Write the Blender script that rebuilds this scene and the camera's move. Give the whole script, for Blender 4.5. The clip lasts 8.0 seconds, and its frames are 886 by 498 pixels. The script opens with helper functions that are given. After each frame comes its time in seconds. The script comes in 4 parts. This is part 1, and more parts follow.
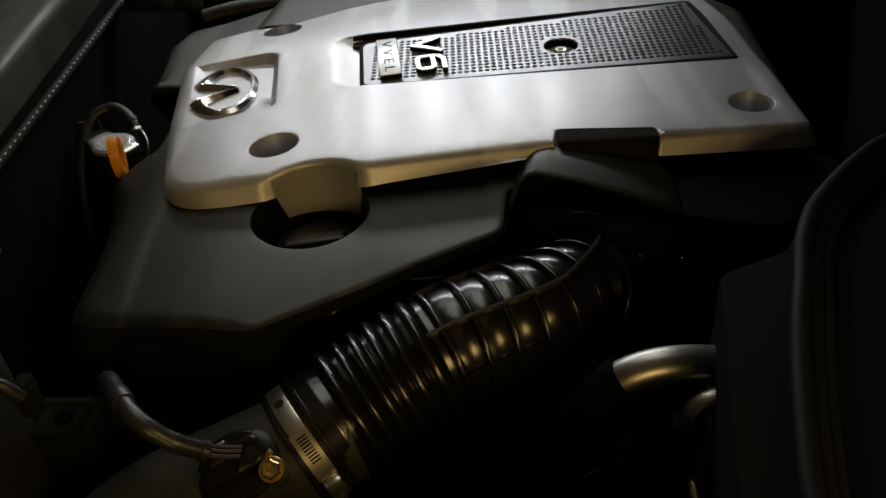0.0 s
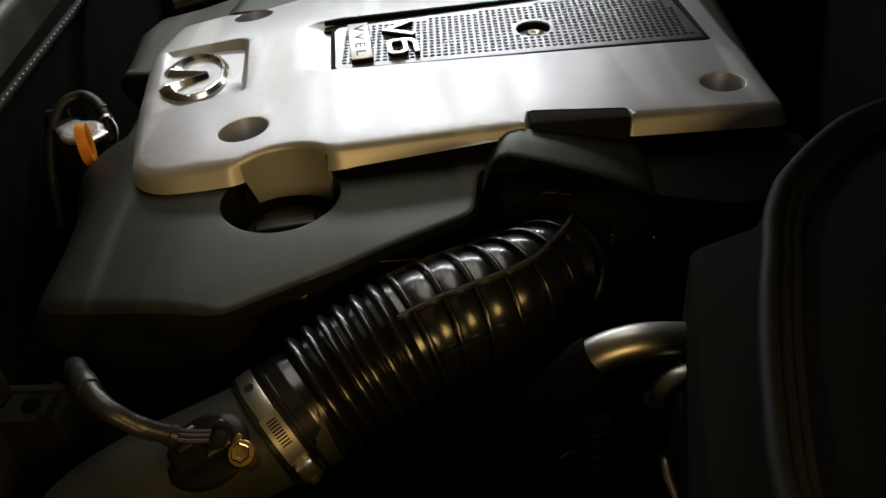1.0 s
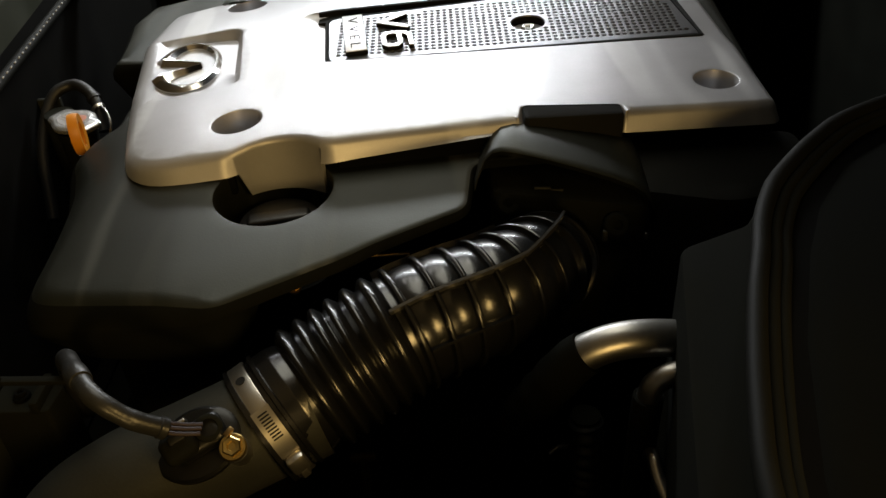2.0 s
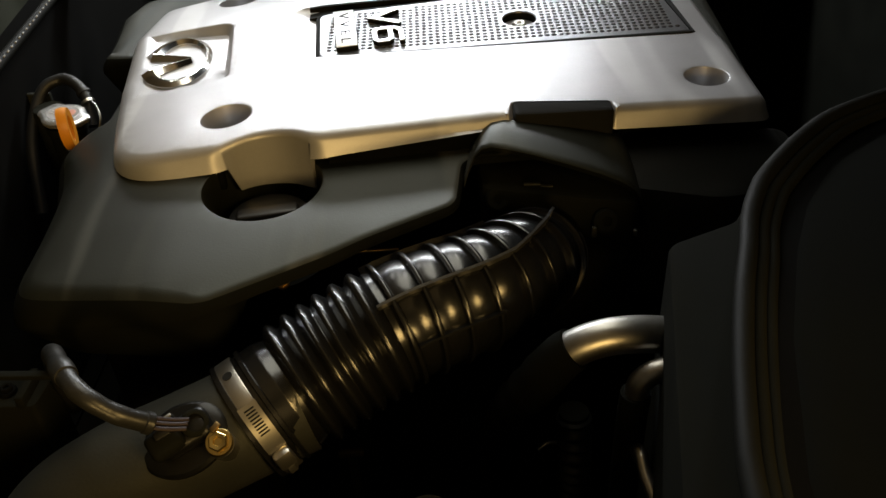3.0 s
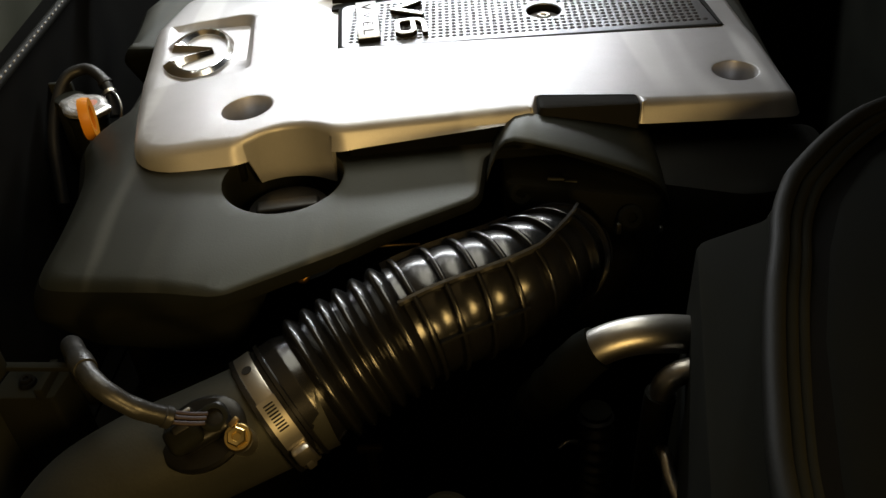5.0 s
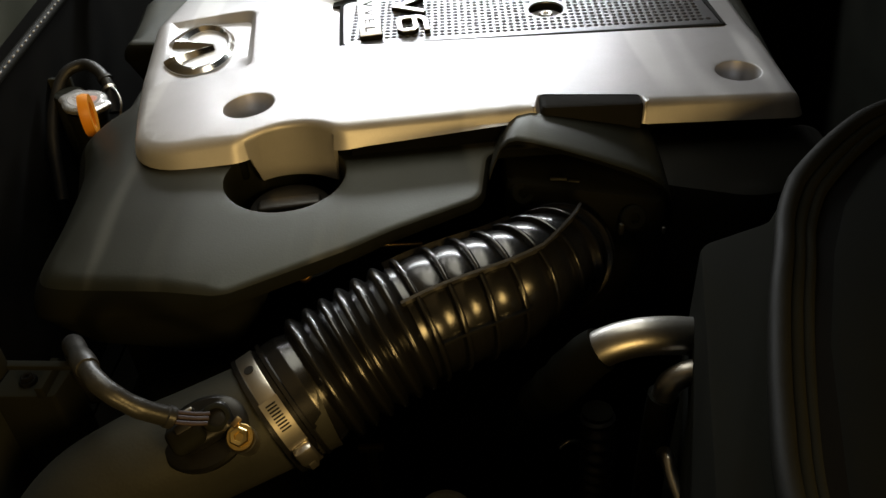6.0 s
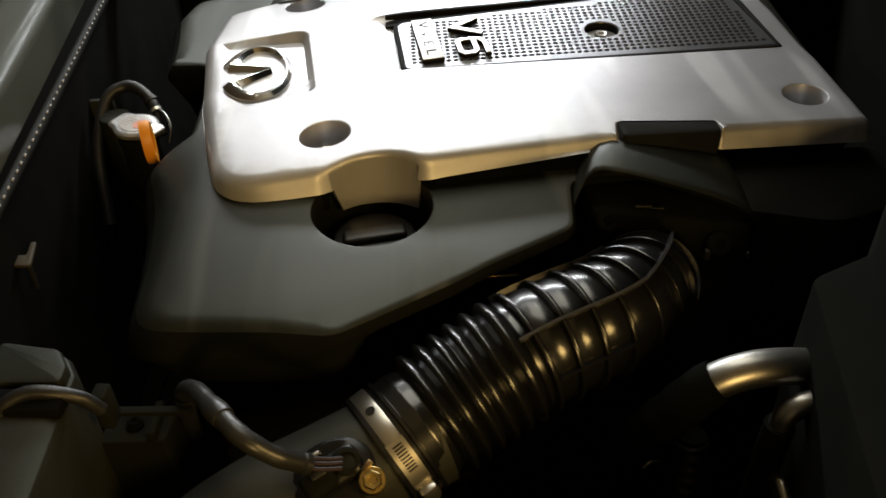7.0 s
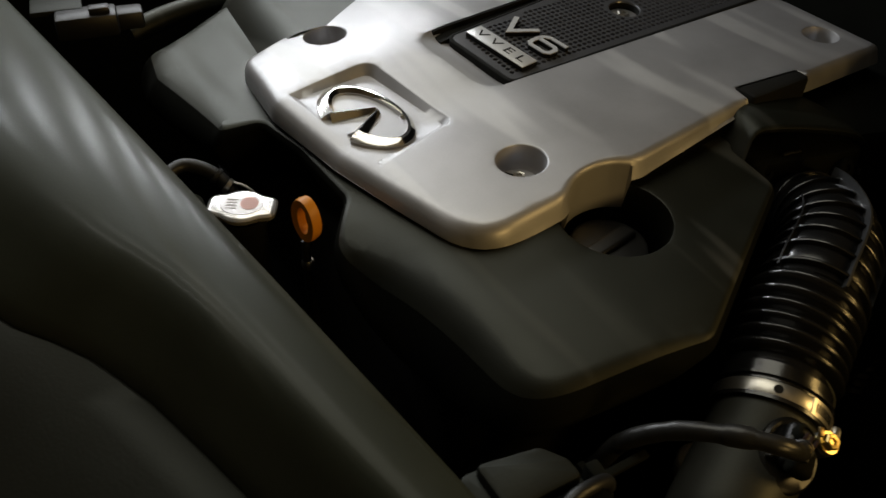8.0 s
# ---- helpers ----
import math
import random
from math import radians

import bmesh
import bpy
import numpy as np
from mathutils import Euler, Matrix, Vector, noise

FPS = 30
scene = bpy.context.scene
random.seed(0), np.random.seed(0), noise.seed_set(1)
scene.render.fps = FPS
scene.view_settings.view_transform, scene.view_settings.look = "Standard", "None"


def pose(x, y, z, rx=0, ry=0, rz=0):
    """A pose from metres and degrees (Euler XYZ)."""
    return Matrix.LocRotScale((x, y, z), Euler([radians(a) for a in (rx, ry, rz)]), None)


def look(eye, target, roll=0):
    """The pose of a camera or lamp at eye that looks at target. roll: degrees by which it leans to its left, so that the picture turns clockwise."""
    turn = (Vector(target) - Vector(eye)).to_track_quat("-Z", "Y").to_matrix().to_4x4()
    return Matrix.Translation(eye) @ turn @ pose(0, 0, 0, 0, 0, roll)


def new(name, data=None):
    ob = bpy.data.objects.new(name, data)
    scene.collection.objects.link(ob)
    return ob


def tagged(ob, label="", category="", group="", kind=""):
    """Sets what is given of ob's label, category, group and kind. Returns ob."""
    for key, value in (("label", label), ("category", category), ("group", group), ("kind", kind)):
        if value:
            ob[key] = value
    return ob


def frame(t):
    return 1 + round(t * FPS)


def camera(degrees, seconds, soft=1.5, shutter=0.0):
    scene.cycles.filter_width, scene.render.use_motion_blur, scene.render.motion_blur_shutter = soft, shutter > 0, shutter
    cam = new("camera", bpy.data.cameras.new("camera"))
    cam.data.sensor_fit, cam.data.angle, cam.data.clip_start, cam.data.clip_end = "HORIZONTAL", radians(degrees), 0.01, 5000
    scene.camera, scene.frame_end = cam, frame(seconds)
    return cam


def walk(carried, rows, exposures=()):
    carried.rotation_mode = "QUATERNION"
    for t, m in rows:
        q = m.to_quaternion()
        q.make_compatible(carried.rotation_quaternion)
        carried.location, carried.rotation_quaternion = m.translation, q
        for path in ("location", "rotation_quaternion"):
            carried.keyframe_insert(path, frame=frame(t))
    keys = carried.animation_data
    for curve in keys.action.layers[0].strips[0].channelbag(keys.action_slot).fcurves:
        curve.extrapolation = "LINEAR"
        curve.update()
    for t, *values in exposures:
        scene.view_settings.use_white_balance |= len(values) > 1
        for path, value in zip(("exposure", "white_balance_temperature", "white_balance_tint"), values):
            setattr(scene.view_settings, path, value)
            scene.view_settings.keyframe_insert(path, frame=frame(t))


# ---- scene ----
cam = camera(55.6, 8.0, shutter=0.12)
PATH = [
    (0, (0.1, -0.76, 1.232), (0.024, 0.876, 0.083), -5.1),
    (0.5, (0.108, -0.761, 1.228), (0.051, 0.867, 0.067), -5.0),
    (1, (0.108, -0.762, 1.222), (0.071, 0.864, 0.058), -5.0),
    (1.5, (0.107, -0.761, 1.226), (0.079, 0.856, 0.051), -4.4),
    (3, (0.113, -0.761, 1.224), (0.103, 0.846, 0.034), -3.7),
    (3.5, (0.111, -0.761, 1.217), (0.108, 0.846, 0.027), -3.2),
    (4, (0.117, -0.757, 1.223), (0.104, 0.843, 0.022), -4.0),
    (4.5, (0.114, -0.754, 1.22), (0.063, 0.846, 0.021), -4.3),
    (6, (0.105, -0.75, 1.223), (0.062, 0.84, 0.011), -3.5),
    (6.5, (0.099, -0.744, 1.219), (0.064, 0.846, 0.007), -3.5),
    (6.7, (0.083, -0.739, 1.222), (0.068, 0.849, 0.008), -2.6),
    (6.8, (0.065, -0.735, 1.229), (0.072, 0.851, 0.010), -2.1),
    (6.9, (0.039, -0.732, 1.242), (0.069, 0.844, 0.010), -2.1),
    (7, (0.002, -0.730, 1.257), (0.063, 0.837, 0.016), -2.3),
    (7.1, (-0.048, -0.727, 1.267), (0.106, 0.833, 0.024), -0.9),
    (7.2, (-0.105, -0.726, 1.279), (0.171, 0.817, 0.036), 0.5),
    (7.3, (-0.163, -0.722, 1.295), (0.269, 0.780, 0.047), 2.1),
    (7.4, (-0.226, -0.714, 1.302), (0.331, 0.757, 0.067), 2.7),
    (7.5, (-0.278, -0.704, 1.317), (0.341, 0.723, 0.062), 2.1),
    (7.6, (-0.322, -0.688, 1.316), (0.344, 0.708, 0.047), 1.3),
    (7.7, (-0.367, -0.660, 1.310), (0.362, 0.697, 0.036), 1.2),
    (7.9, (-0.435, -0.578, 1.302), (0.411, 0.682, -0.005), 2.2),
    (8, (-0.468, -0.538, 1.296), (0.438, 0.678, -0.011), 3.0),
]
EXPOSURES = [(0, -0.76), (1.0, -0.34), (3.5, 0.39), (6.5, 0.41), (7.2, 0.40), (7.5, -0.10), (7.7, -0.36), (8, -0.49)]
walk(cam, [(t, look(eye, target, roll)) for t, eye, target, roll in PATH], EXPOSURES)

# ---- light ----
world = bpy.data.worlds.new("night")
scene.world = world
world.use_nodes = True
world.node_tree.nodes["Background"].inputs[0].default_value = (0.5, 0.55, 0.6, 1)
world.node_tree.nodes["Background"].inputs[1].default_value = 0.020


def area_lamp(name, eye, target, sx, sy, watts, colour):
    data = bpy.data.lights.new(name, "AREA")
    data.shape, data.size, data.size_y = ("DISK" if sx == sy else "RECTANGLE"), sx, sy
    data.energy, data.color = watts, colour
    ob = new(name, data)
    ob.matrix_world = look(eye, target)
    return ob


# a bar of cool white lamps at the far fender, a ceiling light, unseen slim tubes added overhead for streak reflections,
# and two warm lamps on the near side
for k, watts in enumerate((0.42, 0.62, 0.80, 1.05, 1.2, 1.2, 1.0, 0.8)):
    area_lamp("work_light", (-0.47 + 0.125 * k, 0.86, 1.34), (0.05, 0.0, 0.9), 0.035, 0.10, watts, (0.93, 0.97, 1.0))
for k in range(4):
    area_lamp("streak_tube", (-0.75 + 0.45 * k, 1.35, 2.50), (-0.75 + 0.45 * k, 1.349, 0.9), 0.09, 0.8, 2.3, (1.0, 0.98, 0.90))
area_lamp("ceiling_light", (0.14, 0.50, 2.60), (0.0, 0.0, 0.9), 1.20, 1.20, 9.8, (1.0, 0.97, 0.82))
for eye, wide, watts in (((0.10, -2.40, 1.30), 0.40, 9.0), ((1.45, -1.75, 1.80), 0.75, 19.0)):
    area_lamp("warm_lamp", eye, (0.0, -0.2, 0.85), wide, wide, watts, (1.0, 0.65, 0.22))


# ---- materials ----
def material(name, colour, rough=0.5, metal=0.0, grain=0.0, scale=400.0, bump=0.0, wear=0.0, spec=0.5, coat=0.0, coat_rough=0.18, tint=None, light_streaks=0.0, turn=-18.0):
    """A surface with two scales of variation: fine grain (bump and roughness) and broad wear (colour and roughness)."""
    m = bpy.data.materials.new(name)
    m.use_nodes = True
    nt = m.node_tree
    n, l = nt.nodes, nt.links
    p = n["Principled BSDF"]
    p.inputs["Base Color"].default_value = (*colour, 1)
    p.inputs["Roughness"].default_value = rough
    p.inputs["Metallic"].default_value = metal
    p.inputs["Specular IOR Level"].default_value = spec
    p.inputs["Coat Weight"].default_value, p.inputs["Coat Roughness"].default_value = coat, coat_rough
    if tint:
        p.inputs["Specular Tint"].default_value = (*tint, 1)
        p.inputs["Coat Tint"].default_value = (*tint, 1)
    co = n.new("ShaderNodeTexCoord")
    fine = n.new("ShaderNodeTexNoise")
    fine.inputs["Scale"].default_value, fine.inputs["Detail"].default_value = scale, 3
    broad = n.new("ShaderNodeTexNoise")
    broad.inputs["Scale"].default_value, broad.inputs["Detail"].default_value = 18.0, 6
    for t in (fine, broad):
        l.new(co.outputs["Object"], t.inputs["Vector"])
    streak_mask = None
    if light_streaks:
        # long pale streaks: light bands on the panels, put into the colour
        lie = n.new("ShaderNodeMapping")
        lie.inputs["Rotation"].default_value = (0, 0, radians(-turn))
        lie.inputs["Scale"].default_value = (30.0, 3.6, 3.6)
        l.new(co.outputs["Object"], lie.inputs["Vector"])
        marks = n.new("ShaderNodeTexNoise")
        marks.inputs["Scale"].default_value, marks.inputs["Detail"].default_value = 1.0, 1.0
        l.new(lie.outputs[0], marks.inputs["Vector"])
        streak_mask = n.new("ShaderNodeMapRange")
        streak_mask.interpolation_type = "SMOOTHSTEP"
        streak_mask.inputs["From Min"].default_value, streak_mask.inputs["From Max"].default_value = 0.55, 0.68
        l.new(marks.outputs["Fac"], streak_mask.inputs["Value"])
    if wear or grain:
        mix = n.new("ShaderNodeMixRGB")
        mix.blend_type = "MULTIPLY"
        mix.inputs[0].default_value = 1.0
        mix.inputs[1].default_value = (*colour, 1)
        ramp = n.new("ShaderNodeMapRange")
        ramp.inputs["From Min"].default_value, ramp.inputs["From Max"].default_value = 0.3, 0.7
        ramp.inputs["To Min"].default_value, ramp.inputs["To Max"].default_value = 1 - wear, 1.0
        l.new(broad.outputs["Fac"], ramp.inputs["Value"])
        g = n.new("ShaderNodeMapRange")
        g.inputs["From Min"].default_value, g.inputs["From Max"].default_value = 0.3, 0.7
        g.inputs["To Min"].default_value, g.inputs["To Max"].default_value = 1 - grain, 1.0
        l.new(fine.outputs["Fac"], g.inputs["Value"])
        mul = n.new("ShaderNodeMath")
        mul.operation = "MULTIPLY"
        l.new(ramp.outputs[0], mul.inputs[0])
        l.new(g.outputs[0], mul.inputs[1])
        l.new(mul.outputs[0], mix.inputs[2])
        l.new(mix.outputs[0], p.inputs["Base Color"])
        if streak_mask:
            # the painted light bands lighten the base colour
            pale_streaks = n.new("ShaderNodeMixRGB")
            pale_streaks.blend_type = "ADD"
            pale_streaks.inputs[2].default_value = (light_streaks * 0.03, light_streaks * 0.03, light_streaks * 0.028, 1)
            l.new(streak_mask.outputs[0], pale_streaks.inputs[0])
            l.new(mix.outputs[0], pale_streaks.inputs[1])
            l.new(pale_streaks.outputs[0], p.inputs["Base Color"])
    rr = n.new("ShaderNodeMapRange")
    rr.inputs["To Min"].default_value, rr.inputs["To Max"].default_value = rough * 0.85, min(1.0, rough * 1.2)
    l.new(broad.outputs["Fac"], rr.inputs["Value"])
    if streak_mask:
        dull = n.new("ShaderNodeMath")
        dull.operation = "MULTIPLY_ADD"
        dull.inputs[1].default_value = 0.10 * min(light_streaks, 1.0)
        l.new(streak_mask.outputs[0], dull.inputs[0])
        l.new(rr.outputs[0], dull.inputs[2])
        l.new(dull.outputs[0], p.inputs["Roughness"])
    else:
        l.new(rr.outputs[0], p.inputs["Roughness"])
    if bump:
        b = n.new("ShaderNodeBump")
        b.inputs["Strength"].default_value, b.inputs["Distance"].default_value = bump, 0.0006
        l.new(fine.outputs["Fac"], b.inputs["Height"])
        l.new(b.outputs[0], p.inputs["Normal"])
    return m


SILVER = material("silver_paint", (0.50, 0.495, 0.51), 0.41, 0.48, grain=0.06, scale=900, bump=0.03, wear=0.14, coat=0.13, coat_rough=0.20, light_streaks=4.0)
DARK = material("dark_grey_plastic", (0.0092, 0.0098, 0.0066), 0.46, 0.0, grain=0.15, scale=700, bump=0.15, wear=0.28, spec=0.37, coat=0.05, coat_rough=0.30, tint=(0.97, 1.0, 0.86), light_streaks=1.1)
BLACK = material("black_plastic", (0.014, 0.014, 0.014), 0.42, 0.0, grain=0.2, scale=500, bump=0.2, wear=0.3)
RUBBER = material("black_rubber", (0.010, 0.010, 0.010), 0.22, 0.0, grain=0.2, scale=350, bump=0.12, wear=0.3, spec=0.75)
MATT = material("matt_black", (0.016, 0.016, 0.0145), 0.85, 0.0, wear=0.4, spec=0.15)
SATIN = material("satin_black_plastic", (0.0108, 0.0112, 0.0090), 0.6, 0.0, grain=0.2, scale=500, bump=0.2, wear=0.3, spec=0.12)
PLATE = material("perforated_plate_paint", (0.22, 0.22, 0.23), 0.32, 0.75, grain=0.1, scale=900, bump=0.2)
CHROME = material("chrome", (0.80, 0.79, 0.77), 0.14, 1.0)
BADGE = material("bright_badge_metal", (0.80, 0.80, 0.80), 0.32, 0.4)
STEEL = material("clamp_steel", (0.62, 0.59, 0.53), 0.30, 0.95, wear=0.2)
TIN = material("bright_tin", (0.82, 0.81, 0.80), 0.25, 0.80, wear=0.08)
LID = material("dull_black_lid", (0.0115, 0.0120, 0.0092), 0.9, 0.0, wear=0.3, spec=0.05)
ALUMINIUM = material("dull_aluminium", (0.50, 0.485, 0.45), 0.36, 1.0, grain=0.1, scale=300, bump=0.1, wear=0.25)
ZINC = material("yellow_zinc", (0.78, 0.58, 0.22), 0.28, 1.0, wear=0.25)
ORANGE = material("orange_plastic", (0.80, 0.30, 0.02), 0.4, 0.0, wear=0.1)
SENSOR = material("smoky_grey_plastic", (0.0065, 0.0065, 0.0058), 0.36, 0.0, grain=0.1, scale=500, bump=0.1, wear=0.15, spec=0.35, coat=0.08)
WORN_GLINT = material("worn_glint_rubber", (0.055, 0.056, 0.058), 0.30, 0.0, grain=0.3, scale=300, bump=0.2, wear=0.4, spec=0.7)
DEEP_BLACK = material("deep_black", (0.0052, 0.0052, 0.0048), 0.9, 0.0, wear=0.4, spec=0.03)
DIM_BLACK = material("dim_black", (0.0062, 0.0066, 0.0050), 0.9, 0.0, wear=0.3, spec=0.04)
STICKER = material("faded_sticker", (0.68, 0.65, 0.64), 0.24, 0.5, wear=0.12)
STITCH = material("pale_stitch", (0.45, 0.44, 0.42), 0.6, 0.0, wear=0.3)
LABEL = material("pale_label", (0.75, 0.76, 0.76), 0.35, 0.0, wear=0.08)
RED = material("red_print", (0.62, 0.27, 0.20), 0.35)
GREYPRINT = material("grey_print", (0.45, 0.43, 0.42), 0.4)
GREY = material("grey_moulding", (0.0258, 0.0286, 0.0196), 0.55, 0.0, grain=0.1, scale=500, bump=0.10, wear=0.2, spec=0.2, coat=0.14, coat_rough=0.20, tint=(0.95, 1.0, 0.86), light_streaks=0.7, turn=-38.0)
INLET = material("inlet_grey", (0.038, 0.0386, 0.034), 0.48, 0.0, grain=0.15, scale=500, bump=0.2, wear=0.3, spec=0.3, tint=(0.97, 1.0, 0.88))
PALEGREY = material("pale_grey_plastic", (0.0190, 0.0200, 0.0165), 0.5, 0.0, grain=0.1, scale=400, bump=0.2, wear=0.2, spec=0.2, tint=(0.95, 1.0, 0.86))
TAN = material("tan_plated_steel", (0.040, 0.030, 0.013), 0.6, 0.0, wear=0.3)
TAPE = material("grey_cloth_tape", (0.026, 0.026, 0.025), 0.33, 0.0, grain=0.25, scale=420, bump=0.3, wear=0.35)
WIRE = material("dull_red_wire", (0.020, 0.007, 0.007), 0.5, 0.0, wear=0.2)
COPPER = material("warm_brass", (0.40, 0.28, 0.13), 0.35, 1.0, wear=0.3)
WALLPAINT = material("plain_wall_paint", (0.55, 0.52, 0.46), 0.9, 0.0, grain=0.1, scale=40, wear=0.1)
CONCRETE = material("concrete", (0.16, 0.145, 0.125), 0.85, 0.0, grain=0.3, scale=60, wear=0.3)


# ---- building helpers ----
def from_mesh(name, verts, faces, mat, parent=None, label="", sharp=38, weld=True):
    bm = bmesh.new()
    vs = [bm.verts.new(v) for v in verts]
    for f in faces:
        idx = []
        for i in f:
            if i not in idx:
                idx.append(i)
        if len(idx) > 2:
            try:
                bm.faces.new([vs[i] for i in idx])
            except ValueError:
                pass
    if weld:
        bmesh.ops.remove_doubles(bm, verts=bm.verts, dist=2e-5)
    bmesh.ops.recalc_face_normals(bm, faces=bm.faces)
    return part(name, bm, mat, parent, label, sharp)


def part(name, bm, mat, parent=None, label="", sharp=38):
    me = bpy.data.meshes.new(name)
    bm.to_mesh(me)
    bm.free()
    me.materials.append(mat)
    me.polygons.foreach_set("use_smooth", [True] * len(me.polygons))
    me.set_sharp_from_angle(angle=radians(sharp))
    ob = new(name, me)
    if parent is not None:
        ob.parent = parent
    if label:
        tagged(ob, label)
    return ob


def even_shading(ob):
    """Normals weighted by face size, so that flat panels stay flat up to their rounded edges."""
    mod = ob.modifiers.new("even_shading", "WEIGHTED_NORMAL")
    mod.keep_sharp = True
    return ob


def thing(name, label, category, group="", kind=""):
    ob = new(name)
    ob.empty_display_size = 0.02
    return tagged(ob, label, category, group, kind)


def loft(rings, closed=True, cap0=False, cap1=False):
    """Verts and faces of a skin over rings of equal length."""
    n = len(rings[0])
    verts = [tuple(v) for r in rings for v in r]
    faces = []
    for k in range(len(rings) - 1):
        for i in range(n if closed else n - 1):
            j = (i + 1) % n
            faces.append((k * n + i, k * n + j, (k + 1) * n + j, (k + 1) * n + i))
    if cap0:
        faces.append(tuple(range(n))[::-1])
    if cap1:
        faces.append(tuple((len(rings) - 1) * n + i for i in range(n)))
    return verts, faces


def smooth_path(pts, step=0.004):
    """A Catmull-Rom curve through the points."""
    p = [Vector(q) for q in pts]
    p = [p[0] * 2 - p[1], *p, p[-1] * 2 - p[-2]]
    out = []
    for i in range(1, len(p) - 2):
        n = max(2, int((p[i + 1] - p[i]).length / step))
        for k in range(n):
            t = k / n
            out.append(0.5 * ((2 * p[i]) + (p[i + 1] - p[i - 1]) * t + (2 * p[i - 1] - 5 * p[i] + 4 * p[i + 1] - p[i + 2]) * t * t + (3 * p[i] - p[i - 1] - 3 * p[i + 1] + p[i + 2]) * t ** 3))
    out.append(p[-2])
    return out


def path_axes(path):
    """For each point of a path: place, tangent, up and side."""
    out = []
    for i, q in enumerate(path):
        t = (path[min(i + 1, len(path) - 1)] - path[max(i - 1, 0)]).normalized()
        up = Vector((0, 0, 1)) if abs(t.z) < 0.85 else Vector((0, 1, 0))
        if out and out[-1][2].dot(up) < 0.3:
            up = out[-1][2]
        up = (up - t * up.dot(t)).normalized()
        out.append((q, t, up, t.cross(up)))
    return out


def tube(name, pts, radius, mat, parent=None, label="", seg=20, step=0.004, caps=True, transport=False):
    path = smooth_path(pts, step)
    fr = path_axes(path)
    if transport:
        up = fr[0][2]
        fr2 = []
        for q, t, _, _ in fr:
            up = (up - t * up.dot(t)).normalized()
            fr2.append((q, t, up, t.cross(up)))
        fr = fr2
    rings = []
    total = len(fr) - 1
    for k, (q, t, u, w) in enumerate(fr):
        r = radius(k / total) if callable(radius) else radius
        rings.append([q + r * (math.cos(a) * u + math.sin(a) * w) for a in (2 * math.pi * i / seg for i in range(seg))])
    v, f = loft(rings, True, caps, caps)
    return from_mesh(name, v, f, mat, parent, label)


def lathe(name, profile, mat, parent=None, label="", m=Matrix(), seg=32, cap=True):
    """A body turned about z: profile of (radius, height)."""
    rings = [[m @ Vector((r * math.cos(a), r * math.sin(a), z)) for a in (2 * math.pi * i / seg for i in range(seg))] for r, z in profile]
    v, f = loft(rings, True, cap, cap)
    return from_mesh(name, v, f, mat, parent, label)


def rounded(corners, seg=7, step=0.008):
    """A closed loop from corners (x, y, radius), with long sides divided."""
    out = []
    n = len(corners)
    for i, (x, y, *rad) in enumerate(corners):
        r = rad[0] if rad else 0.0
        p, a, b = Vector((x, y)), Vector(corners[i - 1][:2]), Vector(corners[(i + 1) % n][:2])
        if r <= 0:
            out.append(p)
            continue
        da, db = (a - p).normalized(), (b - p).normalized()
        half = math.acos(max(-1, min(1, da.dot(db)))) / 2
        d = min(r / max(math.tan(half), 1e-3), (a - p).length * 0.49, (b - p).length * 0.49)
        p0, p1 = p + da * d, p + db * d
        for k in range(seg + 1):
            t = k / seg
            out.append((1 - t) ** 2 * p0 + 2 * t * (1 - t) * p + t * t * p1)
    full = []
    for i, p in enumerate(out):
        q = out[(i + 1) % len(out)]
        k = max(1, int((q - p).length / step + 0.5))
        full += [p + (q - p) * (j / k) for j in range(k)]
    return full


def offset(loop, dist):
    """The loop moved outward (counter-clockwise loop) by a distance, or one for each corner."""
    n = len(loop)
    out = []
    for i in range(n):
        t = (loop[(i + 1) % n] - loop[i - 1]).normalized()
        d = dist[i] if isinstance(dist, (list, tuple)) else dist
        out.append(loop[i] + Vector((t.y, -t.x)) * d)
    return out


def inside(x, y, loop):
    odd = False
    for i, p in enumerate(loop):
        q = loop[i - 1]
        if (p.y > y) != (q.y > y) and x < (q.x - p.x) * (y - p.y) / (q.y - p.y) + p.x:
            odd = not odd
    return odd


def sheet(outer, holes, height, grid=0.014):
    """Verts and faces of a flat sheet with holes, raised to height(x, y)."""
    from mathutils.geometry import delaunay_2d_cdt
    pts, edges = [], []
    for loop in (outer, *holes):
        k = len(pts)
        pts += [Vector(p) for p in loop]
        edges += [(k + i, k + (i + 1) % len(loop)) for i in range(len(loop))]
    xs, ys = [p.x for p in outer], [p.y for p in outer]
    near = np.array([[p.x, p.y] for p in pts])
    if grid:
        for gx in np.arange(min(xs) + grid / 2, max(xs), grid):
            for gy in np.arange(min(ys) + grid / 2, max(ys), grid):
                if np.abs(near - (gx, gy)).sum(1).min() > grid * 0.6 and inside(gx, gy, outer) and not any(inside(gx, gy, h) for h in holes):
                    pts.append(Vector((gx, gy)))
    v, _, f, origin, *_ = delaunay_2d_cdt(pts, edges, [], 1, 1e-7)
    which = []
    for k, loop in enumerate((outer, *holes)):
        which += [k] * len(loop)
    which += [0] * (len(pts) - len(which))
    owner = [which[o[0]] if o else 0 for o in origin]
    keep = []
    for t in f:
        own = {owner[i] for i in t}
        if len(own) == 1 and 0 not in own:
            continue
        if own == {0} and not inside(sum(v[i].x for i in t) / 3, sum(v[i].y for i in t) / 3, outer):
            continue
        keep.append(tuple(t))
    return [(p.x, p.y, height(p.x, p.y)) for p in v], keep


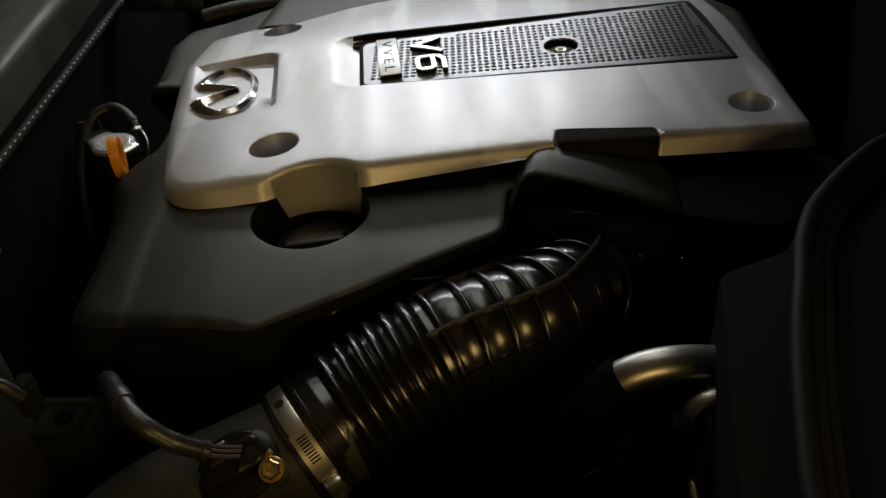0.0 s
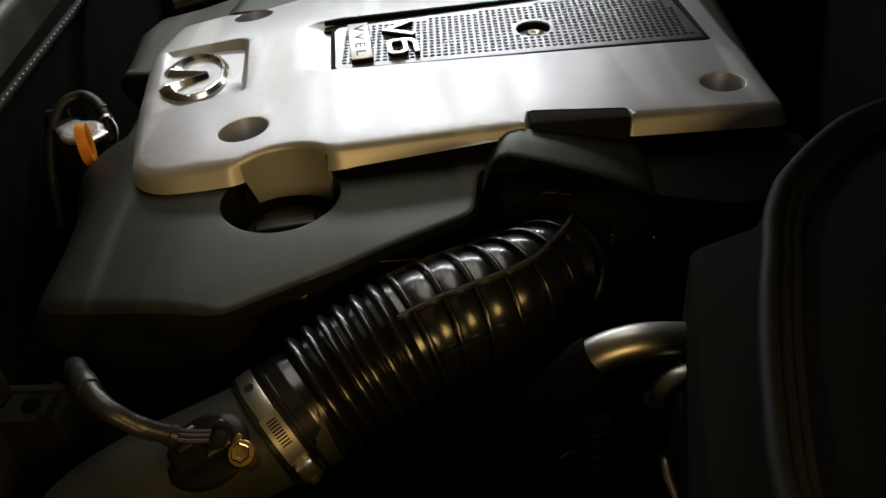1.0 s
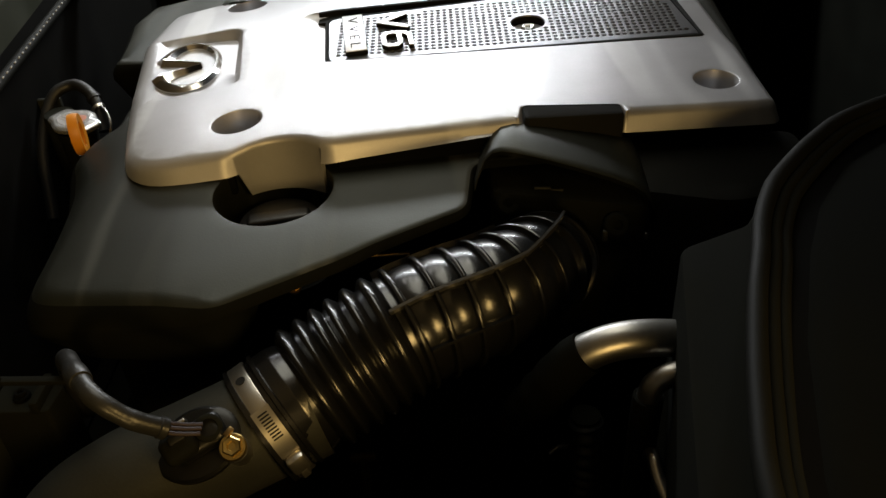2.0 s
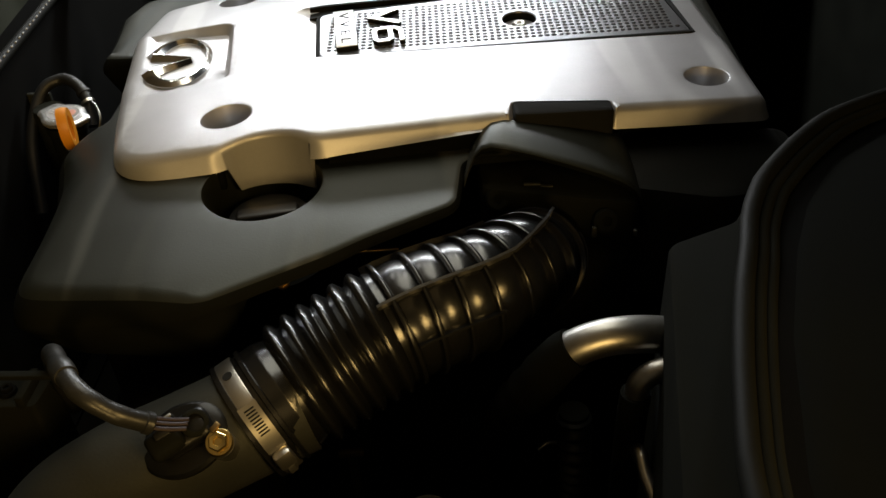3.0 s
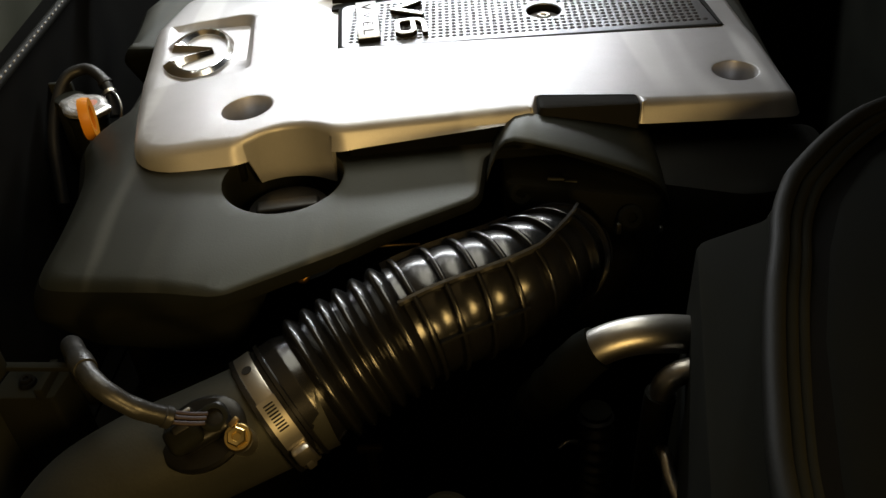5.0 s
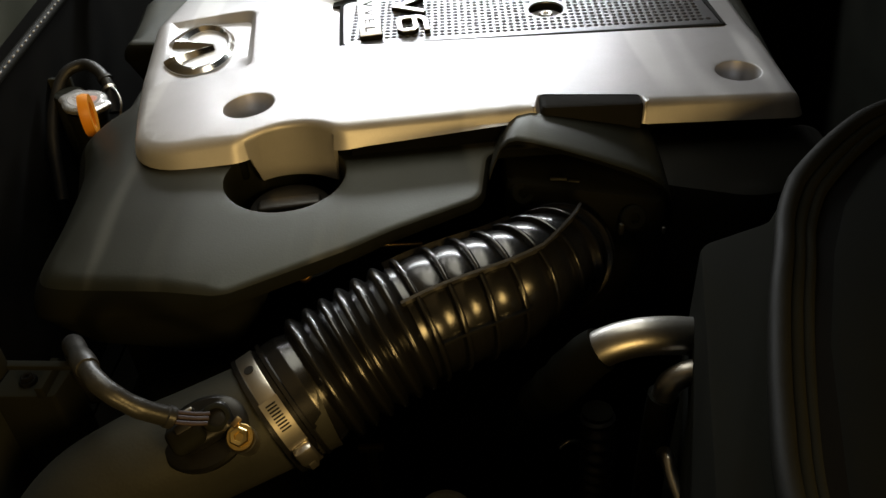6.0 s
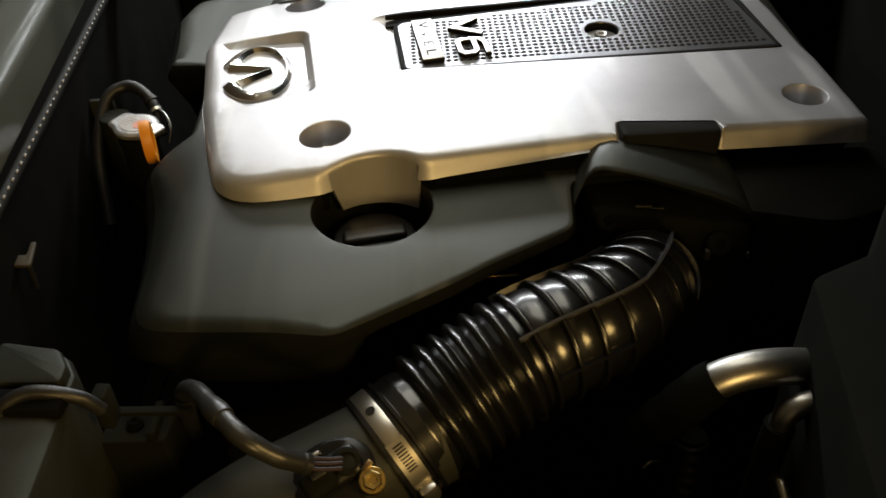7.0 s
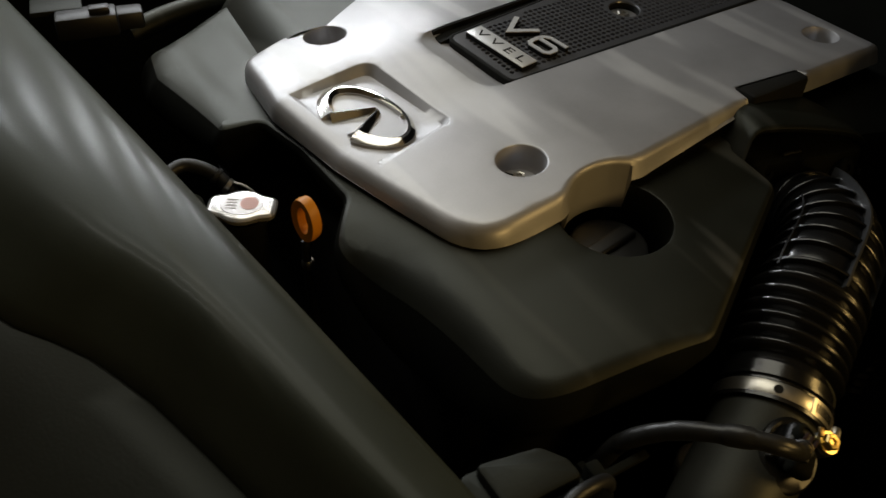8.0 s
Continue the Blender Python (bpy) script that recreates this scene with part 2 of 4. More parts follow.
def joined(*pieces):
    verts, faces = [], []
    for v, f in pieces:
        k = len(verts)
        verts += [tuple(p) for p in v]
        faces += [tuple(i + k for i in t) for t in f]
    return verts, faces


def lift(loop, z):
    """A flat loop in space; z is a number or a function of x and y."""
    return [Vector((p.x, p.y, z(p.x, p.y) if callable(z) else z)) for p in loop]


def circle(x, y, r, seg=40):
    return [Vector((x + r * math.cos(2 * math.pi * i / seg), y + r * math.sin(2 * math.pi * i / seg))) for i in range(seg)]


def box(name, size, m, mat, parent=None, label="", bevel=0.002, seg=2):
    bm = bmesh.new()
    bmesh.ops.create_cube(bm, size=1.0)
    bmesh.ops.scale(bm, vec=size, verts=bm.verts)
    bmesh.ops.bevel(bm, geom=bm.edges[:], offset=min(bevel, min(size) * 0.45), segments=seg, profile=0.5, affect="EDGES")
    bmesh.ops.transform(bm, matrix=m, verts=bm.verts)
    return part(name, bm, mat, parent, label)


def prism(name, corners, z0, z1, mat, parent=None, label="", edge=0.003, m=Matrix(), step=0.02, seg=5):
    """An upright block over a rounded outline, its upper edge rounded."""
    loop = rounded(corners, seg, step)
    rings = [lift(loop, z0), lift(loop, z1 - edge), lift(offset(loop, -edge * 0.3), z1 - edge * 0.3), lift(offset(loop, -edge), z1)]
    v, f = loft([[m @ p for p in r] for r in rings], True, True, True)
    return from_mesh(name, v, f, mat, parent, label)


def axis_matrix(at, direction, up=(0, 0, 1)):
    """z of the result points along direction."""
    z = Vector(direction).normalized()
    x = Vector(up) - z * Vector(up).dot(z)
    if x.length < 1e-4:
        x = Vector((1, 0, 0)) - z * z.x
    x.normalize()
    y = z.cross(x)
    m = Matrix((x, y, z)).transposed().to_4x4()
    m.translation = at
    return m


def hexbolt(name, at, direction, mat, parent=None, label="", r=0.008, h=0.006):
    m = axis_matrix(at, direction)
    rings = [(r * 1.35, -0.001), (r * 1.35, 0.001), (r * 1.25, 0.002)]
    v1, f1 = loft([[m @ Vector((a * math.cos(t), a * math.sin(t), z)) for t in (2 * math.pi * i / 24 for i in range(24))] for a, z in rings], True, True, True)
    hexr = [(r, 0.002), (r, h), (r * 0.86, h + 0.001), (r * 0.5, h + 0.0006), (r * 0.42, h - 0.001)]
    v2, f2 = loft([[m @ Vector((a * math.cos(t), a * math.sin(t), z)) for t in (2 * math.pi * i / 6 for i in range(6))] for a, z in hexr], True, True, True)
    return from_mesh(name, *joined((v1, f1), (v2, f2)), mat, parent, label, sharp=25, weld=False)


def clamp01(v):
    return max(0.0, min(1.0, v))


# ---- ground and bay ----
ground = tagged(from_mesh("ground", *loft([[(-30, -30, 0), (30, -30, 0)], [(-30, 30, 0), (30, 30, 0)]], False), CONCRETE), "dim brown concrete ground under the car", "ground", kind="structure")


def bay_wall(name, size, at, label):
    return tagged(box(name, size, pose(*at), LID, None, label, 0.01), label, "wall", kind="structure")


bay_wall("wall_fender_far", (1.6, 0.05, 0.55), (0.15, 0.72, 0.56), "matt black far inner fender wall of the bay")
bay_wall("wall_fender_near", (1.6, 0.05, 0.60), (0.15, -0.665, 0.58), "matt black near inner fender wall of the bay")
bay_wall("wall_firewall", (0.05, 1.4, 0.7), (0.80, 0.03, 0.62), "matt black firewall behind the engine")
bay_wall("floor_tray", (1.3, 1.4, 0.03), (0.15, 0.03, 0.28), "matt black undertray of the engine bay")


for name, size, at in (("wall_room_far", (8, 0.1, 2.8), (0, 3.2, 1.4)), ("wall_room_near", (8, 0.1, 2.8), (0, -3.4, 1.4)), ("wall_room_front", (0.1, 6.7, 2.8), (-4.0, -0.1, 1.4)), ("wall_room_rear", (0.1, 6.7, 2.8), (4.0, -0.1, 1.4)), ("ceiling", (8.1, 6.7, 0.1), (0, -0.1, 2.85))):
    tagged(box(name, size, pose(*at), WALLPAINT, None, bevel=0.005), "plain painted wall closing the garage" if name != "ceiling" else "plain painted garage ceiling", "wall" if name != "ceiling" else "ceiling", kind="structure")

# raised bonnet that shades the rear of the bay
bonnet = thing("bonnet", "dark underside of the raised bonnet over the bay", "bonnet", kind="structure")
rows = []
for u in np.linspace(0, 1, 9):
    rows.append([Vector((0.78 - 0.57 * u, y, 0.95 + 0.55 * u + 0.03 * math.sin(math.pi * u) - 0.05 * (y / 0.75) ** 2)) for y in np.linspace(-0.72, 0.78, 13)])
v1, f1 = loft(rows, False)
v2, f2 = loft([[p + Vector((0.02, 0, 0.015)) for p in r] for r in rows], False)
from_mesh("inner_skin", v1, f1, MATT, bonnet, "matt black inner skin")
from_mesh("outer_skin", v2, f2, GREY, bonnet, "grey painted outer skin")

# ---- engine cover ----
def z_silver(x, y):
    """Top of the silver panel: crowned across, dipping to the front."""
    crown = 0.0075 * clamp01(y / 0.09) - 0.011 * clamp01((y - 0.12) / 0.12) ** 1.5
    return 0.9015 + crown - 0.007 * clamp01(-x / 0.09) - 0.010 * clamp01((-0.09 - x) / 0.1) ** 1.2


def z_dark(x, y):
    """Top of the lower panel, rolling down to the front and to the near edge."""
    near = min(y + 0.321, (y + 0.321) * 0.890 - (x + 0.060) * 0.456) if x > -0.060 else y + 0.321
    front = clamp01((-0.172 - x) / 0.055) ** 2 * clamp01((-0.03 - y) / 0.10)
    far = clamp01((x - 0.02) / 0.095)
    near += (0.1 - near) * far * far * (3 - 2 * far)
    return 0.8735 - 0.007 * clamp01((-0.17 - y) / 0.14) ** 1.3 - 0.003 * clamp01((0.040 - near) / 0.040) ** 2 - 0.022 * front - 0.008 * clamp01((-0.10 - x) / 0.10)


CAP_X, CAP_Y, CAP_R = -0.0316, -0.185, 0.0483
engine_cover = thing("engine_cover", "silver and dark grey plastic engine cover on the engine", "engine cover")


def silver_cover():
    arc = [(-0.0290 + 0.0350 * u, -0.1610 + 0.0135 * (1 - abs(u) ** 2.3), 0) for u in np.linspace(-0.8, 0.8, 21)]
    corners = [(-0.157, -0.168, 0.05), (-0.0703, -0.1647, 0.026), *arc, (0.0123, -0.1632, 0.026), (0.170, -0.1475, 0.003), (0.1745, -0.1255, 0.004), (0.2555, -0.134, 0.004), (0.2575, -0.1465, 0.002),
               (0.383, -0.148, 0.008), (0.386, -0.03, 0.05), (0.380, 0.07, 0.05), (0.364, 0.185, 0.03), (0.33, 0.268, 0.04), (0.14, 0.285, 0.05), (0.0, 0.248, 0.05), (-0.191, 0.184, 0.022), (-0.2035, 0.09, 0.05), (-0.1925, -0.01, 0.05), (-0.178, -0.08, 0.04)]
    outline = rounded(corners, 7, 0.006)
    ease, deep = [], []
    for p in outline:
        notch = -0.066 < p.x < 0.008 and -0.1600 < p.y < -0.14
        tight = notch or (0.168 < p.x < 0.258 and -0.1476 < p.y < -0.12)
        deep.append(1.0 if notch else 0.0)
        ease.append(0.55 if notch else 0.22 if tight else 1.35 if p.x < -0.08 and p.y < -0.12 else 1.35 if p.x < -0.09 and p.y < 0.15 else 1.0)
    for _ in range(9):
        ease = [(ease[i - 1] + ease[i] + ease[(i + 1) % len(ease)]) / 3 for i in range(len(ease))]
    prof = [(-0.0085, 0.0), (-0.0055, -0.0008), (-0.0028, -0.0028), (-0.0008, -0.006), (0.0004, -0.0105)]
    rings = []
    for d, dz in prof:
        lp = offset(outline, [d * e for e in ease])
        rings.append([Vector((q.x, q.y, z_silver(q.x, q.y) + dz * e)) for q, e in zip(lp, ease)])
    def foot(o, d):
        return 0.850 if d else 0.8800 + 0.0035 * clamp01((o.x - 0.0) / 0.03) + (0.0080 * clamp01((o.x - 0.03) / 0.13) if o.x < 0.2 and o.y < -0.1 else 0.0) - 0.0090 * clamp01((0.0 - o.x) / 0.14) - 0.006 * clamp01((o.y - 0.1) / 0.1)
    wall = offset(outline, [(0.0036 - 0.0028 * clamp01((-0.10 - o.x) / 0.04)) * (1 - d) for o, d in zip(outline, deep)])
    rings.append([Vector((q.x, q.y, foot(o, d))) for q, o, d in zip(wall, outline, deep)])
    wall2 = offset(outline, [-0.0025] * len(outline))
    rings.append([Vector((q.x, q.y, foot(o, d))) for q, o, d in zip(wall2, outline, deep)])
    top = offset(outline, [prof[0][0] * e for e in ease])
    skin = loft(rings)
    pieces = [skin]
    holes = []
    for hx, hy, r in ((-0.104, 0.171, 0.0215), (-0.070, -0.107, 0.0215), (0.345, -0.098, 0.0185)):
        seq = [(r + 0.002, 0.0), (r + 0.0006, -0.0006), (r, -0.002), (r - 0.0015, -0.018), (r - 0.0045, -0.0225), (0.0055, -0.023), (0.005, -0.023)]
        rg = []
        for rad, dz in seq:
            rg.append([Vector((p.x, p.y, z_silver(p.x, p.y) + dz)) for p in circle(hx, hy, rad, 36)])
        pieces.append(loft(rg, True, False, True))
        holes.append(circle(hx, hy, seq[0][0], 36))
    # recessed square round the emblem: deep at the far and rear sides, running out to the front
    rec = rounded([(-0.1865, 0.094, 0.003), (-0.169, -0.044, 0.003), (-0.0805, -0.026, 0.012), (-0.095, 0.099, 0.018)], 6, 0.006)

    def floor(p):
        return min(0.8886 + 0.020 * (p.x + 0.140) + 0.016 * (p.y - 0.027), z_silver(p.x, p.y) - 0.0004)
    r0 = lift(rec, z_silver)
    r1 = [Vector((q.x, q.y, z_silver(p.x, p.y) - 0.15 * (z_silver(p.x, p.y) - floor(p)))) for p, q in zip(rec, offset(rec, -0.002))]
    low = offset(rec, -0.0075)
    r2 = [Vector((q.x, q.y, floor(q))) for q in low]
    pieces.append(loft([r0, r1, r2], True))
    pieces.append(sheet(low, [], lambda x, y: floor(Vector((x, y))), 0.014))
    holes.append(rec)
    # pocket of the perforated plate, with a ramp at its front end
    pk = rounded([(-0.031, -0.0075, 0.030), (0.361, -0.0055, 0.003), (0.347, 0.142, 0.003), (-0.041, 0.106, 0.020)], 6, 0.008)
    pin = [Vector((p.x + 0.033 * clamp01((0.0 - p.x) / 0.02), p.y + (0.0012 if p.y < 0.05 else -0.006))) for p in pk]
    k0 = lift(pk, z_silver)
    k1 = [Vector((p.x * 0.9 + q.x * 0.1, p.y * 0.9 + q.y * 0.1, z_silver(p.x, p.y) - 0.001)) for p, q in zip(pk, pin)]
    k2 = [Vector((q.x, q.y, z_silver(p.x, p.y) - 0.009)) for p, q in zip(pk, pin)]
    pieces.append(loft([k0, k1, k2], True, False, True))
    holes.append(pk)
    pieces.append(sheet(top, holes, z_silver))
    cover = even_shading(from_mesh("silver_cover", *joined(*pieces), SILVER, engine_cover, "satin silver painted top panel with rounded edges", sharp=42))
    for hx, hy in ((-0.104, 0.171), (-0.070, -0.107), (0.345, -0.098)):
        hexbolt("bolt", (hx, hy, z_silver(hx, hy) - 0.023), (0, 0, 1), STEEL, cover, "small steel bolt in its well", 0.0058, 0.007)
    return cover


silver_cover()


def perforated_plate():
    loop = rounded([(0.002, -0.003, 0.008), (0.357, -0.002, 0.002), (0.342, 0.132, 0.002), (-0.005, 0.092, 0.012)], 6, 0.008)
    z = 0.0
    lean = Matrix.Translation((0, 0, 0.8995)) @ pose(0, 0, 0, 3.4, -0.6, 0)
    rings = [lift(loop, z - 0.008), lift(loop, z - 0.001), lift(offset(loop, -0.0008), z), lift(offset(loop, -0.005), z)]
    inner = offset(loop, -0.005)
    holes, pits = [], []
    edge = offset(loop, -0.0085)
    taken = [(0.199, 0.050, 0.021), ]
    pitch = 0.0066
    for i in range(54):
        for j in range(21):
            x, y = 0.004 + pitch * i, 0.002 + pitch * j
            if not inside(x, y, edge) or any(math.hypot(x - a, y - b) < r for a, b, r in taken):
                continue
            h = [Vector((x + 0.0027 * math.cos(a), y + 0.0025 * math.sin(a))) for a in (2 * math.pi * (k + 0.5) / 8 for k in range(8))]
            holes.append(h)
            pits.append(loft([lift(h, z), lift([Vector((x, y)) + (q - Vector((x, y))) * 0.85 for q in h], z - 0.0022)], True, False, False))
    well = circle(0.199, 0.050, 0.0175, 32)
    holes.append(well)
    pits.append(loft([lift(well, z), lift(circle(0.199, 0.050, 0.0168, 32), z - 0.001), lift(circle(0.199, 0.050, 0.0165, 32), z - 0.014), lift(circle(0.199, 0.050, 0.004, 32), z - 0.0145)], True, False, True))
    plate = from_mesh("perforated_plate", *joined(loft(rings), sheet(inner, holes, lambda x, y: z, 0), *pits), PLATE, engine_cover, "dark grey perforated metal plate in its pocket", sharp=35)
    plate.matrix_local = lean
    outer, hug = offset(loop, 0.0036), offset(loop, 0.0003)
    from_mesh("rim", *loft([lift(outer, z - 0.010), lift(outer, z - 0.0010), lift(offset(loop, 0.0026), z - 0.0001), lift(hug, z + 0.0002), lift(hug, z - 0.010)]), MATT, plate, "black rubber rim round the plate", sharp=30)
    under = rounded([(0.005, 0.0, 0.006), (0.354, 0.001, 0.002), (0.338, 0.129, 0.002), (0.0, 0.089, 0.01)], 5, 0.02)
    from_mesh("backing", *sheet(under, [circle(0.199, 0.050, 0.0178, 32)], lambda x, y: z - 0.0027, 0.03), MATT, plate, "black sheet behind the holes")
    lathe("well_lining", [(0.0170, -0.0012), (0.0166, -0.002), (0.0160, -0.0138), (0.0, -0.0140)], MATT, plate, "black lining of the bolt well", m=pose(0.199, 0.050, z), cap=False)
    hexbolt("bolt", (0.199, 0.050, z - 0.0130), (0, 0, 1), STEEL, plate, "steel bolt in the plate's well", 0.0070, 0.008)
    return plate


plate = perforated_plate()


def text_part(name, words, width, height, z0, z1, m, mat, parent, label="", bold=0.0):
    """Raised words, fitted to a width and a height, between two levels."""
    cu = bpy.data.curves.new(name, "FONT")
    cu.body, cu.size, cu.extrude, cu.offset = words, 1.0, 0.5, bold
    ob = bpy.data.objects.new(name, cu)
    scene.collection.objects.link(ob)
    bpy.context.view_layer.update()
    me = bpy.data.meshes.new_from_object(ob.evaluated_get(bpy.context.evaluated_depsgraph_get()))
    bpy.data.objects.remove(ob)
    xs, ys = [v.co.x for v in me.vertices], [v.co.y for v in me.vertices]
    sx, sy = width / (max(xs) - min(xs)), height / (max(ys) - min(ys))
    for v in me.vertices:
        v.co = m @ Vector(((v.co.x - (max(xs) + min(xs)) / 2) * sx, (v.co.y - (max(ys) + min(ys)) / 2) * sy, z0 if v.co.z < 0 else z1))
    me.materials.clear()
    me.materials.append(mat)
    o = new(name, me)
    o.parent = parent
    if label:
        tagged(o, label)
    return o


# the words run towards the near side, their tops towards the rear
def flat_words(x, y):
    return pose(x, y, 0, 0, 0, -84)


def ribbon(points, half, closed=False):
    """The outline pair of a flat stroke along points, with mitred corners."""
    n = len(points)
    left, right = [], []
    for i, p in enumerate(points):
        a = points[i - 1] if closed or i else None
        b = points[(i + 1) % n] if closed or i < n - 1 else None
        d0 = (Vector(p) - Vector(a)).normalized() if a else None
        d1 = (Vector(b) - Vector(p)).normalized() if b else None
        d = ((d0 or d1) + (d1 or d0)).normalized()
        grow = half / max(0.45, d.dot(d1 or d0))
        left.append(Vector(p) + Vector((-d.y, d.x)) * grow)
        right.append(Vector(p) - Vector((-d.y, d.x)) * grow)
    return left, right


def stroke_letters(name, strokes, z0, z1, m, mat, parent, label):
    """Square-cut raised letters from strokes of (points, half width, closed)."""
    pieces = []
    for points, half, closed in strokes:
        left, right = ribbon(points, half, closed)
        rings = [[m @ Vector((p.x, p.y, z)) for p, z in ((l, z0), (l, z1), (r, z1), (r, z0))] for l, r in zip(left, right)]
        pieces.append(loft(rings + [rings[0]], True) if closed else loft(rings, True, True, True))
    return from_mesh(name, *joined(*pieces), mat, parent, label, sharp=20)


WORDS, BAR = flat_words(0.0655, 0.0470), flat_words(0.0250, 0.0455)
V6 = [([(-0.0365, 0.0145), (-0.0205, -0.0120), (-0.0035, 0.0145)], 0.0027, False),
      ([(0.0365, 0.0132), (0.0150, 0.0132), (0.0085, 0.0095), (0.0065, 0.0030)], 0.0024, False),
      ([(0.0065, 0.0030), (0.0065, -0.0090), (0.0110, -0.0125), (0.0290, -0.0125), (0.0335, -0.0090), (0.0335, -0.0005), (0.0295, 0.0030)], 0.0024, True)]
letters = stroke_letters("lettering", V6, 0.0, 0.0042, WORDS, MATT, plate, "raised letters V6, dark sided with bright metal faces")
stroke_letters("face", V6, 0.0042, 0.0052, WORDS, BADGE, letters, "bright metal letter faces reading V6")
badge = box("name_bar", (0.082, 0.0215, 0.005), BAR @ pose(0, 0, 0.0024), MATT, plate, "raised dark bar with a bright metal face", 0.0014)
box("face", (0.0812, 0.0207, 0.0012), BAR @ pose(0, 0, 0.0052), BADGE, badge, "bright metal face with dark letters VVEL", 0.0005)
text_part("lettering", "V V E L", 0.068, 0.0100, 0.0056, 0.0061, BAR, MATT, badge, "dark letters reading VVEL", -0.004)


def emblem():
    """An open chrome oval with two blades meeting inside it."""
    cx, cy = -0.1405, 0.0270
    m = pose(cx, cy, 0.8886, 0.9, -1.1, 7)
    e = thing("emblem", "polished chrome oval emblem in the square recess", "emblem")

    def band(name, pts):
        rings = []
        for x, y, w, h in pts:
            rings.append((x, y, w, h))
        out = []
        for i, (x, y, w, h) in enumerate(rings):
            a, b = rings[max(i - 1, 0)], rings[min(i + 1, len(rings) - 1)]
            t = Vector((b[0] - a[0], b[1] - a[1])).normalized()
            nrm = Vector((-t.y, t.x))
            pr = [(-w, -0.001), (-w, h * 0.35), (-w * 0.45, h), (w * 0.15, h * 0.96), (w, h * 0.40), (w, -0.001)] if name == "oval_ring" else [(-w, -0.001), (-w, h * 0.15), (-w * 0.1, h), (w * 0.1, h), (w, h * 0.15), (w, -0.001)]
            out.append([m @ Vector((x + nrm.x * d, y + nrm.y * d, z)) for d, z in pr])
        v, f = loft(out, True, True, True)
        return from_mesh(name, v, f, CHROME, e, sharp=30)
    ring = []
    for i in range(61):
        a = radians(180 - 22 - (360 - 44) * i / 60)
        near = abs(i - 30) / 30
        ring.append((0.0288 * math.cos(a), 0.0505 * math.sin(a), 0.0037 + 0.0045 * near ** 1.5, 0.0058))
    band("oval_ring", ring)
    for s in (1, -1):
        x0, y0 = 0.0288 * math.cos(radians(158)), s * 0.0505 * math.sin(radians(158))
        band("blade", [(x0 + (0.012 - x0) * t, y0 + (s * 0.0015 - y0) * t, 0.0084 * (1 - t) + 0.0024 * t, 0.0058 - 0.0006 * t) for t in (0, 0.25, 0.5, 0.75, 1)])
    return e


emblem()


def dark_cover():
    corners = [(-0.214, -0.301, 0.060), (-0.060, -0.323, 0.036), (0.124, -0.2285, 0.024), (0.132, -0.165, 0.016), (0.262, -0.160, 0.01), (0.272, -0.118, 0.02), (0.40, -0.115, 0.03), (0.43, 0.20, 0.05), (0.36, 0.36, 0.05),
               (-0.15, 0.345, 0.03), (-0.262, 0.300, 0.03), (-0.275, 0.24, 0.03), (-0.254, 0.107, 0.016), (-0.2105, 0.103, 0.012), (-0.2015, 0.045, 0.04), (-0.2015, -0.038, 0.016), (-0.240, -0.081, 0.042)]
    outline = rounded(corners, 8, 0.008)
    ease = []
    for p in outline:
        tight = (-0.243 < p.x < -0.15 and -0.072 < p.y < 0.112) or (p.x > 0.10 and p.y < -0.1)
        ease.append(0.24 if tight else 1.25 if p.y > 0.12 and p.x < -0.2 else 0.5 if p.y > 0.1 else 1.5 if p.x < -0.19 and -0.25 < p.y < -0.1 else 0.75 if p.x < -0.075 and p.y < -0.2 else 0.32)
    for _ in range(40):
        ease = [(ease[i - 1] + ease[i] + ease[(i + 1) % len(ease)]) / 3 for i in range(len(ease))]
    rad = 0.028
    rings = []
    for k in range(11):
        a = radians(90 * k / 10)
        lp = offset(outline, [-rad * e * (1 - math.sin(a)) for e in ease])
        rings.append([Vector((q.x, q.y, z_dark(q.x, q.y) - rad * e * (1 - math.cos(a)))) for q, e in zip(lp, ease)])
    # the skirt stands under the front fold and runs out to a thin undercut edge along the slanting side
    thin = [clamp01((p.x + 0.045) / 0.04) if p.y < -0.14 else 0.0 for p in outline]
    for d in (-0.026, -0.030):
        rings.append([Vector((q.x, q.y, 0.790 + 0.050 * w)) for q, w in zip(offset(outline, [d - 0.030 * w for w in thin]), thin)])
    top = offset(outline, [-rad * e for e in ease])
    hole = circle(CAP_X, CAP_Y, CAP_R + 0.0015, 48)
    hr = [lift(hole, z_dark), [Vector((q.x, q.y, z_dark(q.x, q.y) - 0.0006)) for q in circle(CAP_X, CAP_Y, CAP_R + 0.0002, 48)], [Vector((q.x, q.y, z_dark(q.x, q.y) - 0.002)) for q in circle(CAP_X, CAP_Y, CAP_R - 0.0002, 48)], lift(circle(CAP_X, CAP_Y, 0.0465, 48), 0.815)]
    # same plastic as the panel; the skirt's shade is put in as near-black
    from_mesh("skirt", *loft(rings[4:]), DIM_BLACK, engine_cover, "black skirt below the lower panel's fold", sharp=40)
    return even_shading(from_mesh("lower_cover", *joined(loft(rings[:5]), loft(hr), sheet(top, [hole], z_dark, 0.010)), DARK, engine_cover, "dark grey grained plastic lower panel with round opening", sharp=40))


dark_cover()


